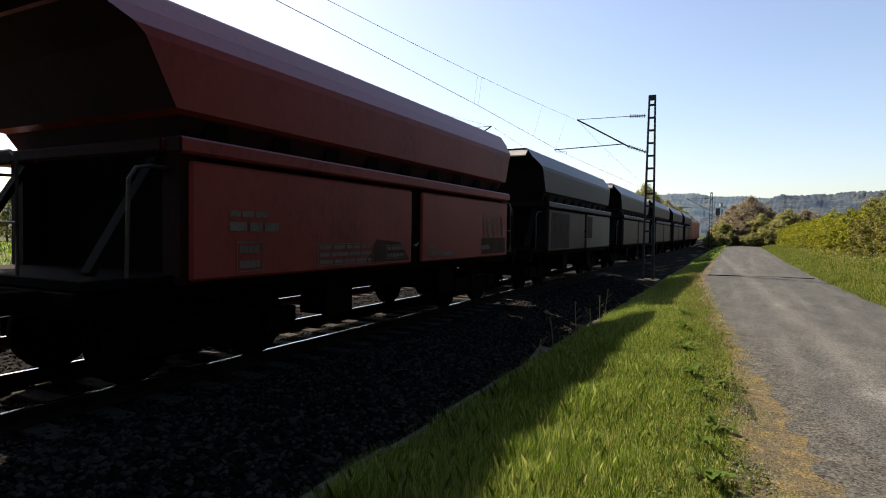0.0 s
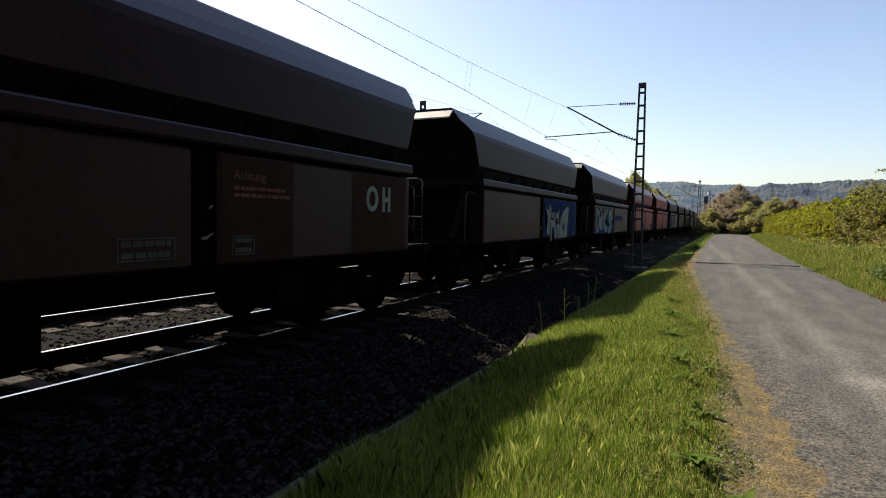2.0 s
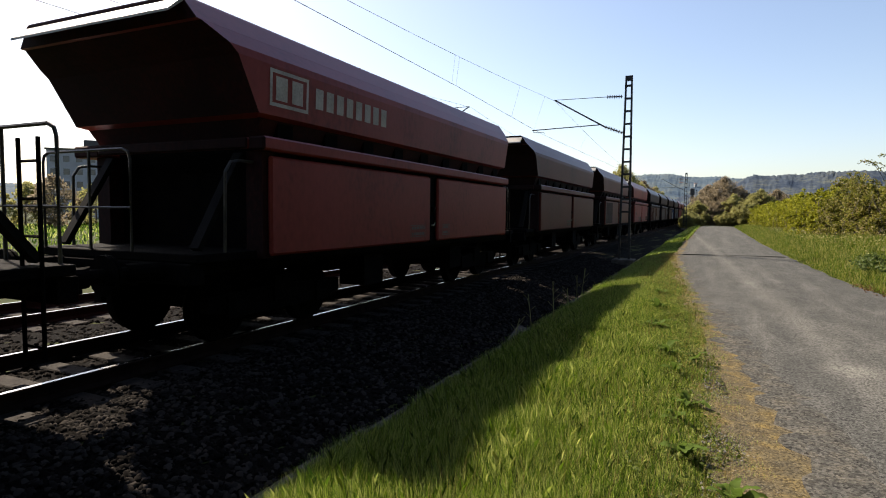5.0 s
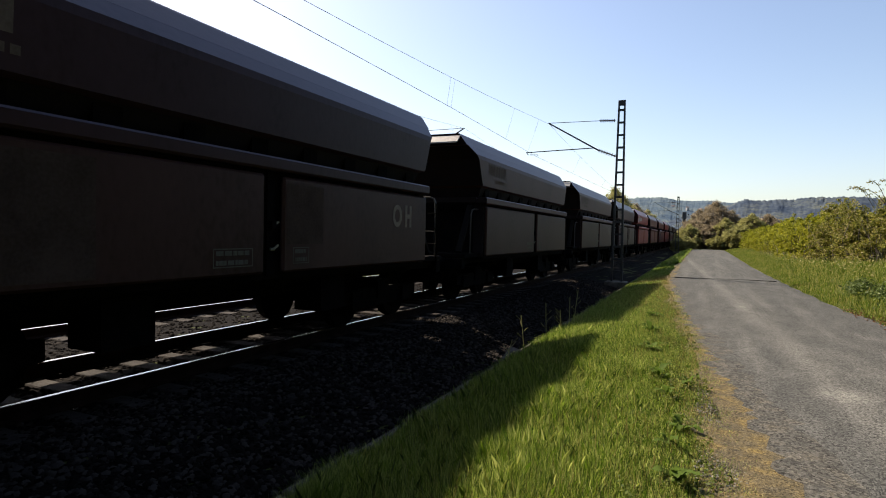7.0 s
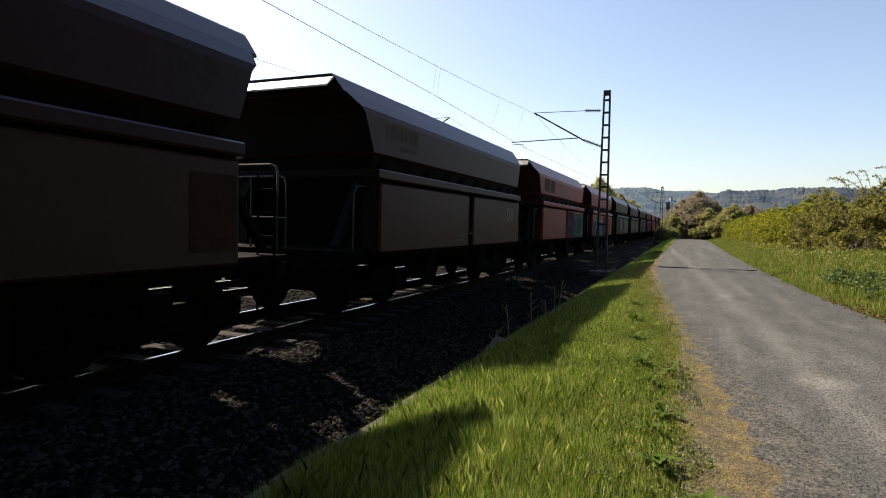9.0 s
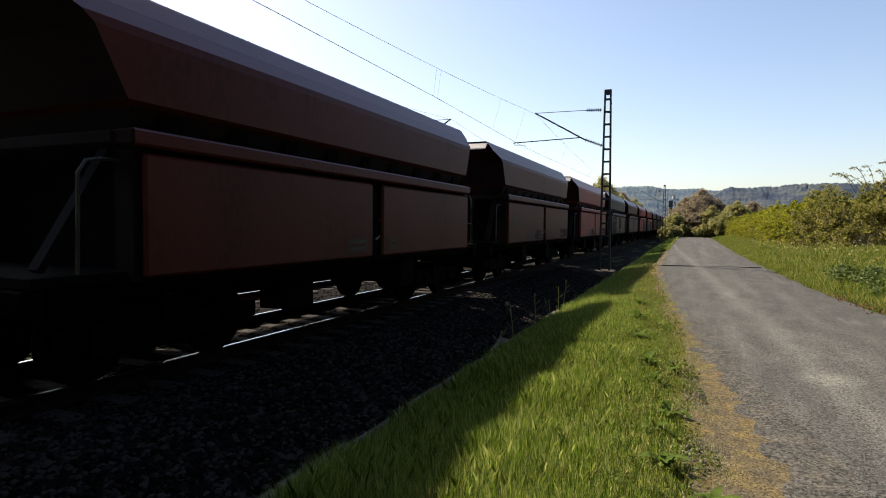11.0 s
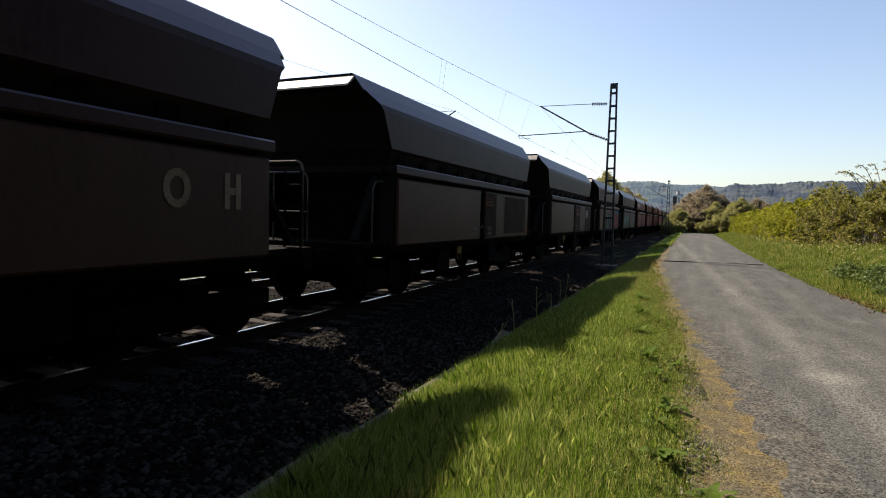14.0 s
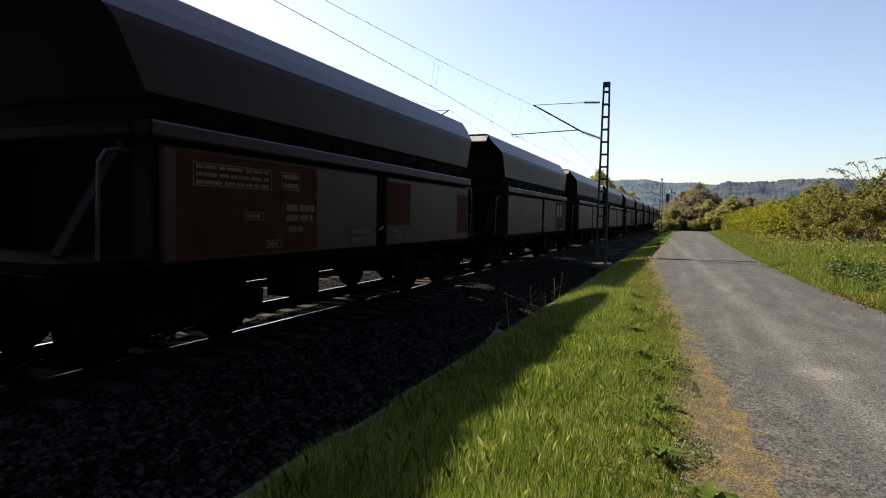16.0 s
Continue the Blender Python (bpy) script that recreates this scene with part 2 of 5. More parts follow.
def asphalt():
    """Old pale path surface with dusty wheel tracks along it and fine grit."""
    m = material("old_asphalt", [(0.048, 0.0485, 0.0475), (0.063, 0.0635, 0.061), (0.086, 0.0855, 0.081)], 3.0, 0.95, 0.0, 0.9, 95, (0.32, 0.66), (1.0, 0.3, 1), spec=0.1)
    n, k = m.node_tree.nodes, m.node_tree.links.new
    b = n["Principled BSDF"]
    base = b.inputs["Base Color"].links[0].from_socket
    co = n.new("ShaderNodeTexCoord")
    st = n.new("ShaderNodeMapping")
    st.inputs["Scale"].default_value = (1.0, 0.05, 1)
    streak = n.new("ShaderNodeTexNoise")
    streak.inputs["Scale"].default_value, streak.inputs["Detail"].default_value, streak.inputs["Distortion"].default_value = 1.7, 6.0, 0.1
    k(co.outputs["Object"], st.inputs["Vector"])
    k(st.outputs[0], streak.inputs["Vector"])
    r = n.new("ShaderNodeValToRGB")
    r.color_ramp.elements[0].position, r.color_ramp.elements[1].position = 0.48, 0.84
    k(streak.outputs["Fac"], r.inputs["Fac"])
    # scuffed spots where the dust lies thick
    spots = n.new("ShaderNodeTexNoise")
    spots.inputs["Scale"].default_value, spots.inputs["Detail"].default_value = 0.8, 10.0
    sq = n.new("ShaderNodeMapping")
    sq.inputs["Scale"].default_value, sq.inputs["Location"].default_value = (1.0, 0.6, 1), (2.6, 0.0, 0)
    k(co.outputs["Object"], sq.inputs["Vector"])
    k(sq.outputs[0], spots.inputs["Vector"])
    r2 = n.new("ShaderNodeValToRGB")
    r2.color_ramp.elements[0].position, r2.color_ramp.elements[1].position = 0.60, 0.80
    k(spots.outputs["Fac"], r2.inputs["Fac"])
    def calc(op, a, b, clamp=False):
        q = n.new("ShaderNodeMath")
        q.operation, q.use_clamp = op, clamp
        for i, v in enumerate((a, b)):
            if isinstance(v, (int, float)):
                q.inputs[i].default_value = v
            else:
                k(v, q.inputs[i])
        return q.outputs[0]
    # the wheel track runs slantwise up the path
    xyz = n.new("ShaderNodeSeparateXYZ")
    k(co.outputs["Object"], xyz.inputs[0])
    off = calc("ABSOLUTE", calc("SUBTRACT", calc("ADD", xyz.outputs["X"], calc("MULTIPLY", xyz.outputs["Y"], 0.058)), 1.75), 0)
    track = calc("SUBTRACT", 1.0, calc("MULTIPLY", off, 3.2), True)
    spot = n.new("ShaderNodeVectorMath")
    spot.operation = "DISTANCE"
    spot.inputs[1].default_value = (1.36, 7.0, 0.04)
    k(co.outputs["Object"], spot.inputs[0])
    worn = calc("SUBTRACT", 1.0, calc("MULTIPLY", spot.outputs["Value"], 2.6), True)
    shape = calc("MULTIPLY", calc("ADD", calc("MULTIPLY", track, 0.5), worn), calc("MULTIPLY", spots.outputs["Fac"], 1.7))
    weak = calc("MULTIPLY", calc("ADD", r.outputs["Color"], r2.outputs["Color"]), 0.55)
    total = calc("ADD", weak, shape, True)
    dust = n.new("ShaderNodeMix")
    dust.data_type = "RGBA"
    dust.inputs["B"].default_value = (0.145, 0.141, 0.131, 1)
    k(total, dust.inputs["Factor"])
    k(base, dust.inputs["A"])
    k(dust.outputs["Result"], b.inputs["Base Color"])
    return gritty(m, 72.0, 0.25, 1.95)


M_ASPHALT = asphalt()
M_GRAVEL = gritty(material("grey_gravel", [(0.050, 0.0495, 0.047), (0.072, 0.070, 0.065), (0.11, 0.100, 0.082)], 6.0, 0.95, 0.0, 1.0, 90, (0.34, 0.66), spec=0.05), 55.0, 0.3, 2.0)
M_GRIT = gritty(material("gravel_margin", [(0.075, 0.067, 0.052), (0.112, 0.091, 0.054), (0.180, 0.129, 0.050)], 5.0, 0.95, 0.0, 1.0, 110, (0.36, 0.64), spec=0.05), 75.0, 0.35, 1.9)


# ---- mesh helpers ----
def mesh_of(name, verts, faces, mat, smooth=False):
    me = bpy.data.meshes.new(name)
    me.from_pydata([tuple(v) for v in verts], [], faces)
    me.materials.append(mat)
    if smooth:
        me.polygons.foreach_set("use_smooth", [True] * len(me.polygons))
    me.update()
    return me


def mesh_fast(name, verts, sizes, mat, smooth=False):
    """Many separate polygons: verts (N,3) in order, each polygon takes the next sizes[i] of them by index list."""
    idx, counts = sizes
    me = bpy.data.meshes.new(name)
    me.vertices.add(len(verts))
    me.vertices.foreach_set("co", np.asarray(verts, np.float32).ravel())
    me.loops.add(len(idx))
    me.loops.foreach_set("vertex_index", np.asarray(idx, np.int32))
    me.polygons.add(len(counts))
    starts = np.concatenate([[0], np.cumsum(counts)[:-1]]).astype(np.int32)
    me.polygons.foreach_set("loop_start", starts)
    me.materials.append(mat)
    me.update(calc_edges=True)
    me.validate()
    return me


def part(name, bm, mat, parent, label=""):
    """Links a bmesh as one mesh object under a thing or a part."""
    me = bpy.data.meshes.new(name)
    bmesh.ops.recalc_face_normals(bm, faces=bm.faces)
    bm.to_mesh(me)
    bm.free()
    me.materials.append(mat)
    ob = new(name, me)
    ob.parent = parent
    if label:
        tagged(ob, label)
    return ob


def thing(name, label, category, group="", m=None, kind=""):
    ob = new(name)
    tagged(ob, label, category, group, kind)
    if m is not None:
        ob.matrix_basis = m
    return ob


def box(bm, x0, x1, y0, y1, z0, z1, bevel=0.0):
    made = bmesh.ops.create_cube(bm, size=1.0)["verts"]
    for v in made:
        v.co = Vector(((x0 + x1) / 2 + v.co.x * (x1 - x0), (y0 + y1) / 2 + v.co.y * (y1 - y0), (z0 + z1) / 2 + v.co.z * (z1 - z0)))
    if bevel:
        edges = list({e for v in made for e in v.link_edges})
        bmesh.ops.bevel(bm, geom=edges, offset=bevel, segments=1, affect="EDGES")
    return bm


def bar(bm, a, b, w, d=None):
    """A square bar from a to b, w thick (and d deep)."""
    a, b = Vector(a), Vector(b)
    made = bmesh.ops.create_cube(bm, size=1.0)["verts"]
    q = (b - a).to_track_quat("Z", "Y").to_matrix()
    for v in made:
        v.co = (a + b) / 2 + q @ Vector((v.co.x * w, v.co.y * (d or w), v.co.z * (b - a).length))
    return bm


def tube(bm, pts, r, sides=6):
    """A round tube along points."""
    pts = [Vector(p) for p in pts]
    rings = []
    for i, p in enumerate(pts):
        way = (pts[min(i + 1, len(pts) - 1)] - pts[max(i - 1, 0)]).normalized()
        q = way.to_track_quat("Z", "Y").to_matrix()
        rings.append([bm.verts.new(p + q @ Vector((r * math.cos(2 * math.pi * j / sides), r * math.sin(2 * math.pi * j / sides), 0))) for j in range(sides)])
    for a, b in zip(rings, rings[1:]):
        for j in range(sides):
            bm.faces.new((a[j], a[(j + 1) % sides], b[(j + 1) % sides], b[j]))
    bm.faces.new(rings[0][::-1])
    bm.faces.new(rings[-1])
    return bm


def disc(bm, centre, axis, r, thick, sides=24):
    """A short cylinder round an axis."""
    c, ax = Vector(centre), Vector(axis).normalized()
    return tube(bm, [c - ax * thick / 2, c + ax * thick / 2], r, sides)


def loft(bm, rings, cap0=True, cap1=True):
    vs = [[bm.verts.new(p) for p in ring] for ring in rings]
    for a, b in zip(vs, vs[1:]):
        for j in range(len(a)):
            bm.faces.new((a[j], a[(j + 1) % len(a)], b[(j + 1) % len(a)], b[j]))
    if cap0:
        bm.faces.new(vs[0][::-1])
    if cap1:
        bm.faces.new(vs[-1])
    return bm


# ---- ground ----
TRACK = -6.594      # centre of the near track
RAIL = -0.10        # top of the rails
TRACK2 = TRACK - 4.0
PITCH = 12.54


def path_left(y):
    """The path's left edge: it widens a little towards the eye and bends away far off."""
    return np.interp(y, [-20, 2, 4.2, 5.8, 7.6, 11, 14, 23, 38, 60, 90, 130], [0.9, 0.80, 0.62, 0.48, 0.27, -0.04, -0.34, -1.0, -1.18, -1.25, -1.3, -3.0])


def moss_width(y):
    """Width of the mossy gravel strip between grass and path."""
    return np.interp(y, [0, 4.2, 6, 7.5, 10.5, 20, 40], [0.55, 0.46, 0.36, 0.23, 0.14, 0.12, 0.10])


def loose_width(y):
    """Width of the loose gravel before the asphalt closes."""
    return np.interp(y, [0, 4.5, 6, 8, 11, 20], [0.42, 0.30, 0.18, 0.12, 0.06, 0.03])


def path_right(y):
    return np.interp(y, [-20, 8, 13, 17, 25, 36, 60, 90, 130], [4.4, 3.9, 3.3, 2.95, 2.75, 2.6, 2.7, 2.8, 1.0])


def ground_height(x, y):
    """Cross-section of the land: track bed, gutter, verge, path, bank."""
    pl, pr = path_left(y), path_right(y)
    z = np.interp(x, [-200, -60, -20, -15.2, -14.0, -12.9, -12.3, -4.75, -4.4, -3.2, -2.95, -2.55, -1.9, -1.4, -0.6],
                  [-0.6, -0.8, -0.9, -0.9, -0.75, -0.36, -0.30, -0.30, -0.36, -0.62, -0.66, -0.36, -0.14, -0.05, 0.0])
    right = np.interp(x - pr, [0, 0.3, 2.0, 4.0, 9.0, 40, 200], [0.0, 0.05, 0.25, 0.55, 0.9, 1.2, 2.0])
    bumps = 0.02 * np.sin(x * 3.1 + 1.7 * np.sin(y * 1.3)) * np.sin(y * 2.3 + x)
    on_path = (x > pl - 0.3) & (x < pr + 0.1)
    return np.where(x > pr, right, z) + np.where(on_path | (x < -4.4), 0.0, bumps)


def grid_mesh(name, xs, ys, height, mat):
    X, Y = np.meshgrid(xs, ys)
    Z = height(X, Y)
    nx, ny = len(xs), len(ys)
    i = np.arange(nx * ny).reshape(ny, nx)
    quads = np.stack([i[:-1, :-1], i[:-1, 1:], i[1:, 1:], i[1:, :-1]], -1).reshape(-1, 4)
    me = mesh_fast(name, np.stack([X, Y, Z], -1).reshape(-1, 3), (quads.ravel(), np.full(len(quads), 4)), mat)
    me.polygons.foreach_set("use_smooth", [True] * len(me.polygons))
    return me


xs = np.unique(np.concatenate([[-3000, -1200, -500, -200, -100], np.arange(-60, -16, 4), np.arange(-16, -4, 0.6), np.arange(-4.8, 5, 0.15), np.arange(5, 20, 0.8), np.arange(20, 80, 8), [120, 250, 600, 1300, 3000]]))
ys = np.unique(np.concatenate([[-900, -300, -120, -60], np.arange(-40, -2, 3), np.arange(-2, 25, 0.25), np.arange(25, 60, 1), np.arange(60, 160, 5), [200, 300, 500, 900, 1500, 2600]]))
ground = tagged(new("ground", grid_mesh("ground", xs, ys, lambda x, y: ground_height(x, y) - 0.012, M_SOIL)), "uneven grassy soil beside the railway and the path", "ground", kind="structure")

# the path, a thin sheet over the soil with a gravelly margin
def strip(name, left, right, ys, lift, mat, across=14, crown=0.035):
    v, f = [], []
    for j, y in enumerate(ys):
        a, b = left(y), right(y)
        for i in range(across + 1):
            s = i / across
            v.append((a + (b - a) * s, y, lift + crown * math.sin(math.pi * s)))
    for j in range(len(ys) - 1):
        for i in range(across):
            q = j * (across + 1) + i
            f.append((q, q + 1, q + across + 2, q + across + 1))
    return mesh_of(name, v, f, mat, True)


py = [-20, -14, -9, -5] + [y * 0.5 for y in range(-6, 3)] + [1.5 + y * 0.12 for y in range(0, 130)] + [y * 0.5 for y in range(35, 60)] + list(range(30, 132, 3))
edge = random.Random(4)
path = tagged(new("path", strip("path", lambda y: float(path_left(y) + loose_width(y)) + 0.06 * math.sin(y * 4.1) * math.sin(y * 1.7) + 0.05 * math.sin(y * 11.3 + 2 * math.sin(y * 3.1)) + edge.uniform(-0.07, 0.07), lambda y: float(path_right(y)) + 0.05 * math.sin(y * 2.7), py, 0.012, M_ASPHALT)), "pale worn asphalt farm path with dusty wheel tracks", "path", kind="structure")
margin = tagged(new("path_margin", strip("path_margin", lambda y: float(path_left(y)) - float(moss_width(y)) - 0.10 - 0.06 * math.sin(y * 1.3) - 0.05 * math.sin(y * 3.7) - edge.uniform(0, 0.08), lambda y: float(path_left(y)) + 0.3, py, 0.002, M_GRIT, 6, 0.008)), "ochre gravel and dead moss along the path's edge", "path edge", kind="structure")


loose = tagged(new("path_gravel", strip("path_gravel", lambda y: float(path_left(y)) + 0.02 - 0.07 * math.sin(y * 2.1) * math.sin(y * 5.3) - edge.uniform(0, 0.20), lambda y: float(path_left(y)) + 0.62, py, 0.0075, M_GRAVEL, 6, 0.009)), "loose grey gravel between asphalt and verge", "path edge", kind="structure")


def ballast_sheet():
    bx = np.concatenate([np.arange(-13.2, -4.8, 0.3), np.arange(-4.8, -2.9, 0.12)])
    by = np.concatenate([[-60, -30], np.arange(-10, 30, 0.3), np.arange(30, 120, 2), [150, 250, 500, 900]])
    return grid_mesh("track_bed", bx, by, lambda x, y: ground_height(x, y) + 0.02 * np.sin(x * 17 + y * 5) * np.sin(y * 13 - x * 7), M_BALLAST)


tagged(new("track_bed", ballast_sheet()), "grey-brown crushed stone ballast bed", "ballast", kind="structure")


# ---- rails and sleepers ----
def rail(x, name="rail"):
    prof = [(-0.07, -0.172), (0.07, -0.172), (0.07, -0.16), (0.012, -0.13), (0.012, -0.045), (0.036, -0.035), (0.036, -0.004), (-0.036, -0.004), (-0.036, -0.035), (-0.012, -0.045), (-0.012, -0.13), (-0.07, -0.16)]
    ob = thing(name, "brown rusty steel rail with a polished running surface", "rail", "rails of the two tracks", pose(x, 0, RAIL))
    bm = bmesh.new()
    loft(bm, [[(a, y, z) for a, z in prof] for y in (-60, 0, 60, 200, 900)])
    part("web", bm, M_RAIL, ob)
    bm = bmesh.new()
    box(bm, -0.026, 0.026, -60, 900, -0.008, 0.0)
    part("head", bm, M_RAILTOP, ob, "bright polished rail head")
    return ob


for tc in (TRACK, TRACK2):
    for s in (-0.7525, 0.7525):
        rail(tc + s)


def sleepers():
    bm = bmesh.new()
    box(bm, -1.3, 1.3, -0.13, 0.13, -0.20, 0.0, 0.015)
    first = part("sleeper", bm, M_SLEEPER, None)
    tagged(first, "weathered concrete railway sleeper in the ballast", "sleeper", "sleepers under the rails")
    first.matrix_basis = pose(TRACK, -9.6, RAIL - 0.172)
    for i in range(1, 150):
        copy_thing(first, pose(TRACK + 0.01 * math.sin(i * 2.1), -9.6 + 0.6 * i, RAIL - 0.172, 0, 0, 0.4 * math.sin(i * 1.3)))
    for i in range(100):
        copy_thing(first, pose(TRACK2 + 0.01 * math.sin(i * 1.7), -6 + 0.6 * i, RAIL - 0.172, 0, 0, 0.4 * math.sin(i * 2.3)))


sleepers()


# ---- hopper wagons ----
def ring(w, h, z):
    return [(-w, -h, z), (w, -h, z), (w, h, z), (-w, h, z)]


def tint_by_facing(me):
    """Ends: darker paint for shade and soot; upper slope: glossier, sky blue tinted in."""
    me.materials.append(M_SHADED)
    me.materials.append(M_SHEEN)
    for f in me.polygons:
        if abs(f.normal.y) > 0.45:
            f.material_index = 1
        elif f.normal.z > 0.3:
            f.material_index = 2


def build_wagon():
    """One four-axle coal hopper wagon; its origin is at mid-length on the rail top, y along the track."""
    g = thing("hopper_wagon", "dark coal hopper wagon of a freight train on the rails", "wagon", "wagons of the coal train")
    P = {}
    # upper hopper, open at the top, with sloped ends
    bm = bmesh.new()
    def level(near, far, back, front, z):
        return [(-far, -back, z), (near, -back, z), (near, front, z), (-far, front, z)]
    rings = [level(1.40, 1.82, 4.60, 4.44, 2.855), level(1.53, 1.97, 4.70, 4.55, 2.90), level(1.55, 2.0, 5.05, 4.74, 3.52), level(1.53, 2.0, 5.16, 4.84, 3.62), level(1.412, 1.81, 5.46, 4.88, 3.80), level(1.41, 1.81, 5.52, 4.94, 3.805),
             level(1.23, 1.58, 5.56, 4.98, 4.05), level(1.20, 1.55, 5.55, 4.97, 4.08), level(1.12, 1.47, 5.45, 4.88, 4.08), level(1.35, 1.7, 4.9, 4.65, 3.5), level(1.2, 1.5, 4.4, 4.2, 2.66)]
    loft(bm, rings, cap0=True, cap1=True)
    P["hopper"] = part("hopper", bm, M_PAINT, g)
    tint_by_facing(P["hopper"].data)
    # pale rim band on both ends, sunlight partly put into its colour
    for s in (-1, 1):
        bm = bmesh.new()
        e = 5.56 if s < 0 else 4.98
        lip = [(e + 0.19, 3.83), (e + 0.19, 3.86), (e + 0.003, 4.03), (e - 0.02, 4.0)]
        loft(bm, [[(-1.60, s * y, z) for y, z in lip], [(1.245, s * y, z) for y, z in lip]])
        P["rim%d" % s] = part("end_rim", bm, M_RIM, P["hopper"], "pale steel rim plate, sunlight put into its colour")
    # The overhang's shade on the hopper foot is put into its colour.
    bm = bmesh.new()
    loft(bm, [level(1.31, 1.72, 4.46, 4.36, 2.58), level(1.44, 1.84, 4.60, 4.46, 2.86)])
    part("recess", bm, M_SHADED, g, "hopper foot drawn in under the edge, shade painted on")
    bm = bmesh.new()
    box(bm, -0.18, 0.06, -0.15, 0.15, 2.60, 2.85)
    first = part("bracket", bm, M_STEEL, g)
    for i in range(9):
        for s in (-1, 1):
            o = first if i == 0 and s < 0 else new("bracket", first.data)
            o.parent = g
            o.location = (s * 1.42 - (0.05 if s > 0 else -0.15), -4.1 + i * 1.025, 0)
    # ledge beam right round
    bm = bmesh.new()
    for s in (-1, 1):
        box(bm, -1.96 if s < 0 else 1.40, -1.40 if s < 0 else 1.66, -4.76, 4.53, 2.44, 2.61, 0.025)
    for s in (-1, 1):
        box(bm, -1.395, 1.395, s * 4.58 - 0.20, s * 4.58 - 0.12, 2.46, 2.60, 0.02)
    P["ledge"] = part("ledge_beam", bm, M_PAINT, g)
    tint_by_facing(P["ledge"].data)
    # discharge flaps: two each side
    for s in (-1, 1):
        for k, (a, b) in enumerate(((-4.595, -0.10), (0.245, 4.47))):
            bm = bmesh.new()
            box(bm, min(s * 1.54, s * 1.62), max(s * 1.54, s * 1.62), a, b, 1.13, 2.38, 0.03)
            P["flap%d%d" % (s, k)] = part("flap", bm, M_PAINT, g)
        bm = bmesh.new()
        box(bm, min(s * 1.42, s * 1.53), max(s * 1.42, s * 1.53), -4.58, 4.455, 1.05, 2.43)
        box(bm, min(s * 1.50, s * 1.56), max(s * 1.50, s * 1.56), 0.0, 0.14, 1.10, 2.42)
        box(bm, min(s * 1.55, s * 1.62), max(s * 1.55, s * 1.62), 0.03, 0.11, 1.70, 1.80)
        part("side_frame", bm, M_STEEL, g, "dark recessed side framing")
    for z in (1.72, 1.42):
        bm = bmesh.new()
        box(bm, 1.565, 1.60, 0.035, 0.115, z, z + 0.035, 0.006)
        bar(bm, (1.585, 0.10, z + 0.02), (1.585, 0.19, z + 0.07), 0.02)
        part("latch", bm, M_LATCH, g, "worn pale flap latch")
    # lower hopper between the flaps and the end bulkheads
    bm = bmesh.new()
    loft(bm, [ring(1.40, 4.45, 2.57), ring(1.38, 4.40, 2.2), ring(1.30, 2.9, 1.12), ring(1.0, 2.6, 0.74)])
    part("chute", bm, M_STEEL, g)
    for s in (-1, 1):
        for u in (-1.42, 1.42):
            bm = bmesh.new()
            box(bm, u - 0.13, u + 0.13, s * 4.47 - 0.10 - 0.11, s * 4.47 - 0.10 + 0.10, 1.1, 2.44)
            # The posts take the darkened paint, for the shade they stand in.
            part("corner_post", bm, M_SHADED, g)
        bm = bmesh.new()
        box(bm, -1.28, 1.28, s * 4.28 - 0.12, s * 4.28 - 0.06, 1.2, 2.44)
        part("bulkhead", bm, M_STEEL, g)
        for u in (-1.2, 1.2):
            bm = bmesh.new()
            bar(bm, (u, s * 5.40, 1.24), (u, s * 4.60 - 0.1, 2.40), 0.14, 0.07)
            part("brace", bm, M_STRUT, g, "dark diagonal end brace")
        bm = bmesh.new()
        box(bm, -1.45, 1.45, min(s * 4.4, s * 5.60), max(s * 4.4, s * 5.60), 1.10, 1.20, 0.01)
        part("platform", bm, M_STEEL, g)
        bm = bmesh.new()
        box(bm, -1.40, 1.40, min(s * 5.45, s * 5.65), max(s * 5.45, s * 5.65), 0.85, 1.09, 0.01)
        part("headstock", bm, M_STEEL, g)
        for u in (-0.875, 0.875):
            bm = bmesh.new()
            tube(bm, [(u, s * 5.65, 1.0), (u, s * 6.05, 1.0)], 0.11, 12)
            tube(bm, [(u, s * 6.05, 1.0), (u, s * 6.26, 1.0)], 0.08, 12)
            disc(bm, (u, s * 6.245, 1.0), (0, 1, 0), 0.22, 0.03, 18)
            part("buffer", bm, M_STEEL, g)
        bm = bmesh.new()
        tube(bm, [(0, s * 5.6, 1.0), (0, s * 6.2, 0.95)], 0.05, 8)
        box(bm, -0.07, 0.07, min(s * 6.0, s * 6.3), max(s * 6.0, s * 6.3), 0.72, 1.02)
        part("coupling", bm, M_STEEL, g)
    # underframe
    bm = bmesh.new()
    box(bm, -0.35, 0.35, -5.5, 5.5, 0.78, 1.08)
    for s in (-1, 1):
        box(bm, s * 1.2 - 0.1, s * 1.2 + 0.1, -5.5, 5.5, 0.95, 1.09)
        for y, q in ((-1.75, 0.3), (1.75, 0.3)):
            box(bm, s * 1.1 - 0.25, s * 1.1 + 0.25, y - q, y + q, 0.46, 0.98)
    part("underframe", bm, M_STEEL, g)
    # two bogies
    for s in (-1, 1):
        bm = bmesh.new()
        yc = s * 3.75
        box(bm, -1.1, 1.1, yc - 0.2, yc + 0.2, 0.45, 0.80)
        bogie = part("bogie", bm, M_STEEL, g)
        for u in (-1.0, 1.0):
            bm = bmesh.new()
